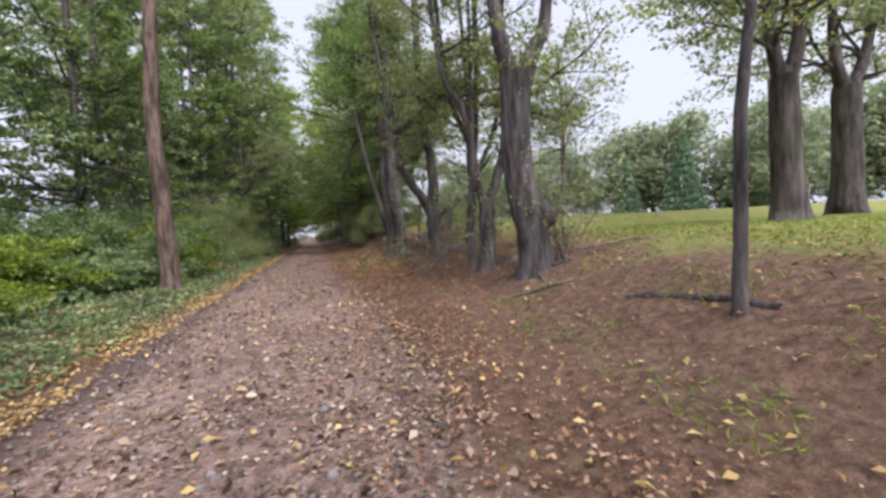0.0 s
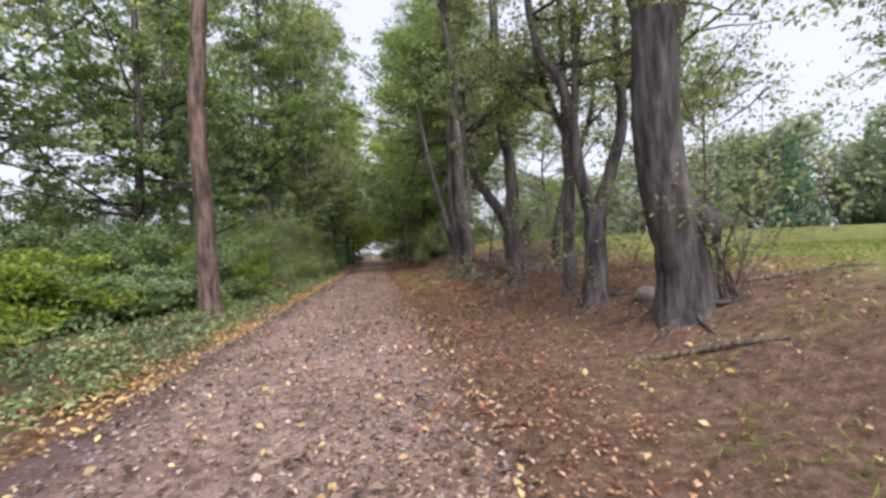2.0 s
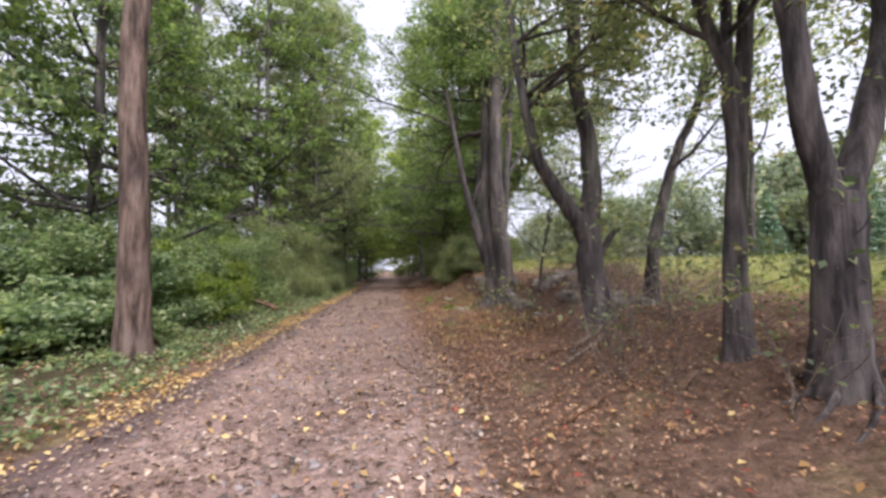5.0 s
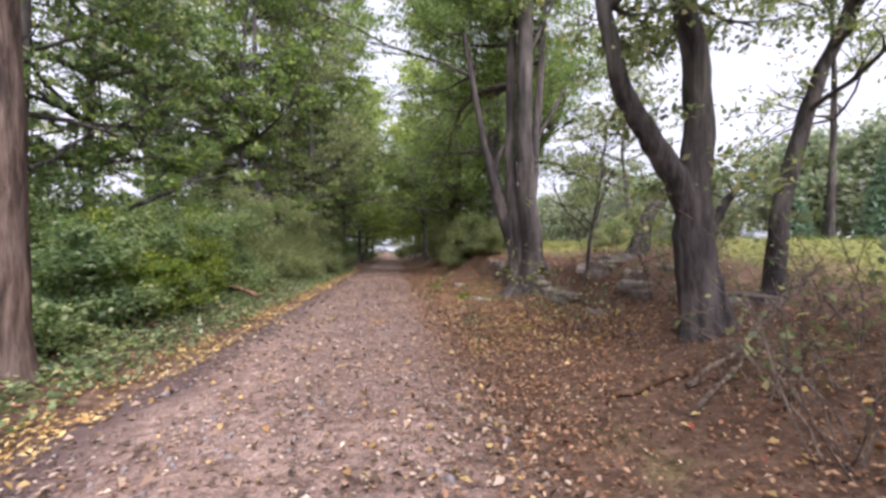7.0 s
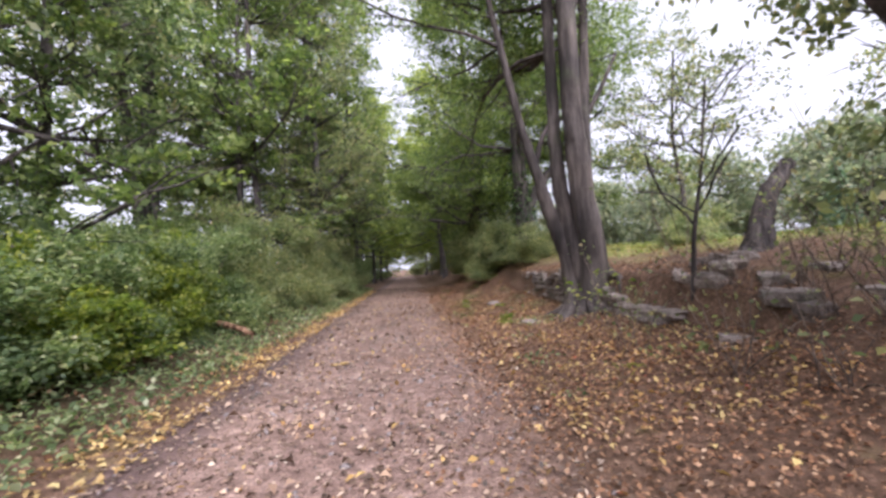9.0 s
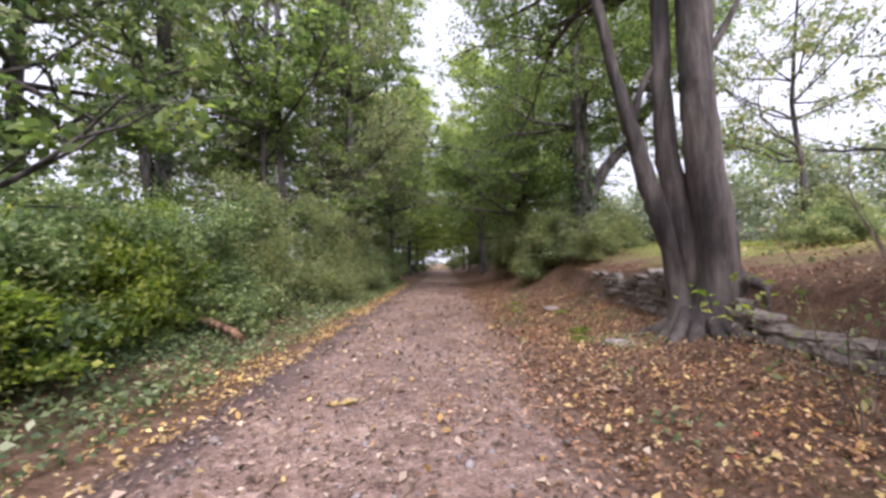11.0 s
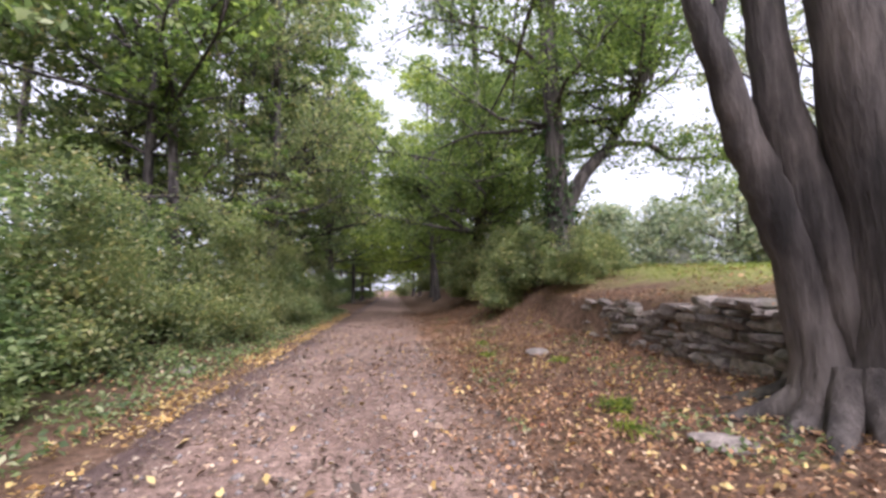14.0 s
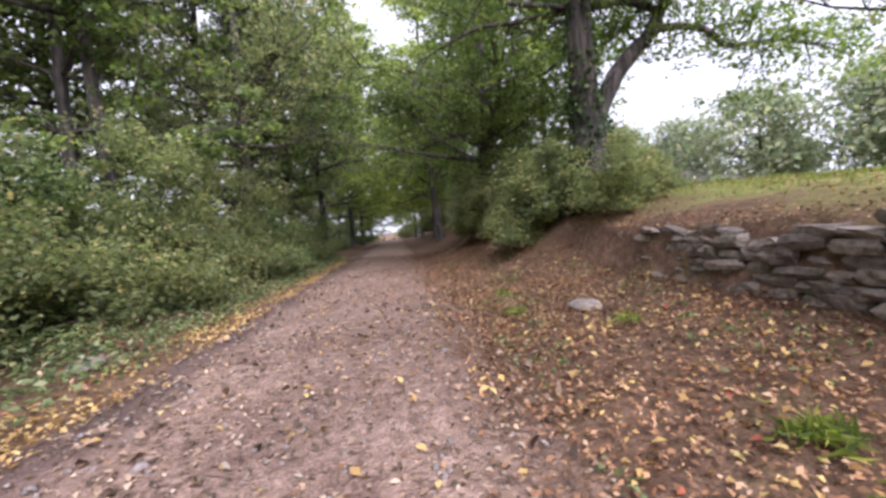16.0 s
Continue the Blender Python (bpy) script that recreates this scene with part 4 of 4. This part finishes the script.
def stone_wall():
    g = np.random.default_rng(17)
    wall = thing("stone_wall", (0, 0, 0), "old dry-laid fieldstone retaining wall, partly tumbled", "wall")
    wall["kind"] = "structure"

    def lay(x, y, z, w, d, h, turn):
        ob = new("stone", STONES[g.integers(0, 10)])
        ob.parent = wall
        ob.matrix_basis = pose(x, y, z, float(g.normal(0, 4)), float(g.normal(0, 4)), turn) @ Matrix.Diagonal((d, w, h, 1))

    z = 0.0
    for course in range(8):
        h = float(g.uniform(0.1, 0.165)) if course else 0.2
        y = 16.6 + float(g.uniform(0, 0.3))
        while y < 28.8:
            w = float(g.uniform(0.2, 0.58)) * (1.2 if course < 2 else 1)
            mid = y + w / 2
            top = np.interp(mid, [16.4, 18, 20, 21, 24, 26.5, 28.9], [0.15, 0.28, 0.6, 0.8, 0.76, 0.64, 0.4])
            if z < top and g.random() > 0.03:
                x = 3.9 + 0.035 * (mid - 21.5) + 0.05 * z / 0.2 * 0.6 + float(g.normal(0, 0.035))
                hh = h * float(g.uniform(0.85, 1.2))
                lay(x + 0.12, mid, 0.31 + z + hh / 2, w * 1.0, float(g.uniform(0.34, 0.5)), hh, float(g.normal(0, 5)))
            y += w + float(g.uniform(0.0, 0.03))
        z += h * 0.94
    # tumbled stones behind the nearer trees and at the wall's foot
    for _ in range(34):
        y = float(g.uniform(13.4, 17.2))
        x = 4.5 + float(g.normal(0, 0.3)) + 0.12 * (16.5 - y)
        lay(x, y, float(height(x, y)) + float(g.uniform(-0.06, 0.03)), float(g.uniform(0.25, 0.7)), float(g.uniform(0.25, 0.45)), float(g.uniform(0.12, 0.26)), float(g.uniform(-40, 40)))


def boulder_mesh(seed):
    """A rounded stone, one metre each way."""
    bm = bmesh.new()
    bmesh.ops.create_icosphere(bm, subdivisions=3, radius=0.5)
    for v in bm.verts:
        v.co *= 1 + 0.22 * noise.noise(v.co * 2.2 + Vector((seed, 0, 0))) + 0.07 * noise.noise(v.co * 6 + Vector((seed, 3, 0)))
    me = bpy.data.meshes.new("boulder")
    bm.to_mesh(me)
    bm.free()
    me.polygons.foreach_set("use_smooth", np.ones(len(me.polygons), bool))
    me.materials.append(STONE)
    return me


def loose_stone(x, y, w, d, h, turn, label, seed):
    ob = new("stone", boulder_mesh(seed))
    ob.matrix_basis = pose(x, y, float(height(x, y)) + h * 0.25, 3, -4, turn) @ Matrix.Diagonal((d, w, h, 1))
    tagged(ob, label, "stone")


stone_wall()
loose_stone(2.58, 24.2, 0.5, 0.4, 0.17, 20, "half-buried grey stone among fallen leaves", 1)
loose_stone(2.5, 19.7, 0.5, 0.3, 0.12, 60, "flat grey stone beside the tree roots", 2)
loose_stone(-3.45, 24.0, 0.5, 0.35, 0.14, 10, "pale flat stone in the ivy", 3)
loose_stone(4.15, 8.1, 0.34, 0.3, 0.26, 35, "rounded pale boulder between the trees", 4)


# ---- fallen leaves, low plants, pebbles ----
def scatter(name, n, xr, yr, size, mat, label, flat=0.75, lift=0.012, seed=0, weight=None, category="leaves", wide=0.6, on_path=False, fold=0.15):
    g = np.random.default_rng(seed)
    x, y = g.uniform(*xr, n), g.uniform(0, 1, n) ** 1.35 * (yr[1] - yr[0]) + yr[0]
    if weight:
        keep = g.random(n) < weight(x, y)
        x, y = x[keep], y[keep]
    z = np.where((x > -2.65) & (x < 1.0), 0.03, np.maximum(height(x, y) + 0.02, 0.02)) + lift * g.uniform(0.4, 2.2, len(x))
    ob = put(name, mesh_of(name, *leaves(np.stack([x, y, z], 1), size, flat, wide, g, fold)), mat)
    return tagged(ob, label, category, kind="stuff")


def patchy(scale, lo, seed):
    def w(x, y):
        v = np.sin(x * scale + seed) * np.cos(y * scale * 0.8 + 2 * seed) + 0.6 * np.sin(x * 2.7 * scale - y * 1.9 * scale)
        return np.clip(lo + 0.45 * v + 0.3, 0.05, 1)
    return w


scatter("fallen_leaves", 40000, (-2.7, 1.2), (0.2, 44), 0.05, LITTER_PATH, "pale and dark fallen leaves trodden into the path", seed=301, weight=patchy(1.1, 0.5, 1))
scatter("fallen_leaves", 82000, (0.5, 4.6), (0.2, 40), 0.043, LITTER, "brown fallen leaves covering the bank", 0.65, 0.02, seed=302, weight=lambda x, y: patchy(0.9, 0.6, 2)(x, y) * np.clip(0.12 + y / 13, 0.15, 1) * np.clip((x - 0.4) / 1.3, 0, 1) * np.where((x > 2.2) & (y < 9), 0.25, 1.0))
scatter("fallen_leaves", 13000, (-0.8, 1.8), (0.2, 40), 0.048, LITTER, "brown fallen leaves along the path edge", 0.65, 0.015, seed=312, weight=lambda x, y: patchy(1.3, 0.5, 6)(x, y) * np.clip((x + 0.8) / 1.6, 0, 1))
scatter("fallen_leaves", 2600, (-2.5, 1.4), (0.2, 34), 0.085, LITTER_PATH, "large curled fallen leaves on the gravel", 0.55, 0.02, seed=318, weight=patchy(1.7, 0.35, 9), fold=0.3)
scatter("fallen_leaves", 9000, (4.6, 9.0), (1.0, 30), 0.065, LITTER, "brown fallen leaves at the lawn edge", 0.65, 0.02, seed=303, weight=patchy(0.8, 0.3, 3))
scatter("fallen_leaves", 9000, (-3.15, -2.45), (0.5, 42), 0.06, LITTER_GOLD, "yellow fallen leaves along the path edge", 0.65, 0.02, seed=304, weight=patchy(2.2, 0.4, 4))
scatter("fallen_leaves", 1500, (-2.6, 4.2), (0.5, 30), 0.075, LITTER_GOLD, "scattered yellow fallen leaves", 0.6, 0.02, seed=305)
scatter("fallen_leaves", 150, (0.8, 3.8), (6, 26), 0.06, LITTER_RED, "scattered reddish fallen leaves", 0.6, 0.02, seed=306)
scatter("fallen_leaves", 3500, (-4.4, -2.9), (0.5, 40), 0.06, LITTER, "brown fallen leaves among the verge plants", 0.6, 0.05, seed=313)
scatter("fallen_leaves", 20000, (0.7, 3.8), (10, 32), 0.045, LITTER, "tan and orange fallen leaves below the wall", 0.6, 0.025, seed=316, weight=lambda x, y: patchy(1.2, 0.7, 8)(x, y) * np.clip((y - 10) / 9, 0, 1))
scatter("fallen_leaves", 1800, (1.2, 3.7), (14, 28), 0.06, LITTER_GOLD, "orange-yellow fallen leaves below the wall", 0.6, 0.025, seed=317)
scatter("ground_ivy", 26000, (-4.6, -2.8), (0.5, 44), 0.085, LEAF_BUSH, "low ivy and weeds carpeting the path verge", 0.55, 0.06, seed=307, category="plants",
        weight=lambda x, y: np.clip((-2.85 - x) * 2.4 + 0.25, 0, 1) * patchy(1.6, 0.55, 5)(x, y))
scatter("ground_ivy", 16000, (-11, -4.4), (0.5, 40), 0.12, LEAF_BUSH, "leafy undergrowth between the bushes", 0.5, 0.14, seed=308, category="plants")
scatter("weeds", 2600, (1.2, 3.7), (15, 34), 0.06, LEAF_BUSH, "small green weeds among the fallen leaves", 0.4, 0.04, seed=309, category="plants",
        weight=lambda x, y: (np.sin(x * 3.1 + y * 1.3) * np.sin(y * 2.1 - x) > 0.55).astype(float))
scatter("grass", 26000, (4.8, 16), (1.5, 34), 0.12, GRASS, "short yellow-green lawn grass", 0.1, 0.03, seed=310, category="grass", wide=0.14, weight=lambda x, y: np.clip((x - 4.8) * 0.5, 0.03, 1))


scatter("grass", 2600, (2.2, 4.8), (0.8, 6.5), 0.09, GRASS, "sparse yellow-green grass on the bare bank", 0.15, 0.03, seed=314, category="grass", wide=0.16,
        weight=lambda x, y: (np.sin(x * 2.3 + y * 1.1) * np.sin(y * 1.7 - x) > 0.1).astype(float))
scatter("weeds", 5000, (1.1, 3.6), (19, 30), 0.05, LEAF_BUSH, "small green weeds among the fallen leaves", 0.5, 0.03, seed=315, category="plants",
        weight=lambda x, y: (np.sin(x * 2.2 + y * 0.9) * np.sin(y * 1.6 - x * 0.7) > 0.45) * 0.8)


def large_leaf(x, y, z, size, turn, mat, label, seed):
    """One big fallen leaf with lobed, upturned edges."""
    g = np.random.default_rng(seed)
    a = np.linspace(0, 2 * np.pi, 20, endpoint=False)
    r = size * (0.36 + 0.12 * np.cos(5 * a) + g.normal(0, 0.02, 20))
    rim = np.stack([r * 1.25 * np.cos(a), r * 0.85 * np.sin(a), 0.02 + 0.1 * size * np.abs(np.sin(a)) + g.normal(0, 0.006, 20)], 1)
    inner = rim * np.array([0.5, 0.5, 0.45])
    v = np.concatenate([rim, inner, [(0, 0, 0.006)]])
    k = np.arange(20)
    f = np.concatenate([np.stack([k, (k + 1) % 20, 20 + (k + 1) % 20, 20 + k], 1), np.stack([20 + k, 20 + (k + 1) % 20, np.full(20, 40), np.full(20, 40)], 1)[:, [0, 1, 2, 2]]])
    tri = np.concatenate([f[:20][:, [0, 1, 2]], f[:20][:, [0, 2, 3]], f[20:][:, :3]])
    ob = put("fallen_leaf", mesh_of("fallen_leaf", v, tri, True), mat)
    ob.matrix_basis = pose(x, y, z, 0, 0, turn)
    tagged(ob, label, "leaf")


large_leaf(1.52, 17.7, 0.055, 0.3, 15, LITTER_PATH, "large pale dry leaf lying at the path edge", 1)
large_leaf(-1.2, 17.55, 0.045, 0.2, 50, LITTER_GOLD, "bright yellow fallen leaf on the gravel", 2)
large_leaf(-1.35, 17.5, 0.05, 0.17, 120, LITTER_GOLD, "bright yellow fallen leaf on the gravel", 3)


def tuft(x, y, n, h, seed):
    g = np.random.default_rng(seed)
    c = np.stack([g.normal(0, 0.09, n), g.normal(0, 0.09, n), h * 0.45 + g.uniform(0, 0.03, n)], 1)
    v, f = leaves(c, h, 0.0, 0.12, g)
    root = put("grass_tuft", mesh_of("grass_tuft", v, f), LEAF_LIME)
    root.location = (x, y, float(height(x, y)))
    tagged(root, "small bright green grass tuft among fallen leaves", "grass", "grass tufts", kind="stuff")


for i, (x, y, n, h) in enumerate(((2.2, 20.75, 90, 0.2), (2.0, 20.2, 60, 0.14), (2.6, 23.2, 50, 0.16), (1.7, 24.5, 60, 0.16), (1.9, 26.0, 60, 0.16), (2.4, 15.6, 30, 0.1))):
    tuft(x, y, n, h, 400 + i)


def pebbles():
    g = np.random.default_rng(77)
    n = 2600
    x, y = g.uniform(-2.5, 1.1, n), g.uniform(0, 1, n) ** 1.4 * 30 + 0.4
    s = g.uniform(0.012, 0.035, n) * (1 + 0.8 * (g.random(n) > 0.95))
    base = np.array([(1, 0, 0), (0, 1, 0), (-1, 0, 0), (0, -1, 0), (0, 0, 0.6), (0, 0, -0.6)])
    tri = np.array([(0, 1, 4), (1, 2, 4), (2, 3, 4), (3, 0, 4), (1, 0, 5), (2, 1, 5), (3, 2, 5), (0, 3, 5)])
    a = g.uniform(0, 6.28, n)
    rot = np.stack([np.stack([np.cos(a), -np.sin(a), 0 * a], 1), np.stack([np.sin(a), np.cos(a), 0 * a], 1), np.stack([0 * a, 0 * a, 1 + 0 * a], 1)], 1)
    v = np.einsum("nij,vj->nvi", rot, base) * s[:, None, None] * g.uniform(0.7, 1.3, (n, 6, 1)) + np.stack([x, y, np.full(n, 0.03)], 1)[:, None]
    f = (tri[None] + 6 * np.arange(n)[:, None, None]).reshape(-1, 3)
    tagged(put("pebbles", mesh_of("pebbles", v.reshape(-1, 3), f, True), plain("grey_pebble", (0.12, 0.1, 0.095), (0.3, 0.26, 0.25), 9)), "small grey stones bedded in the path", "pebbles", kind="stuff")


pebbles()
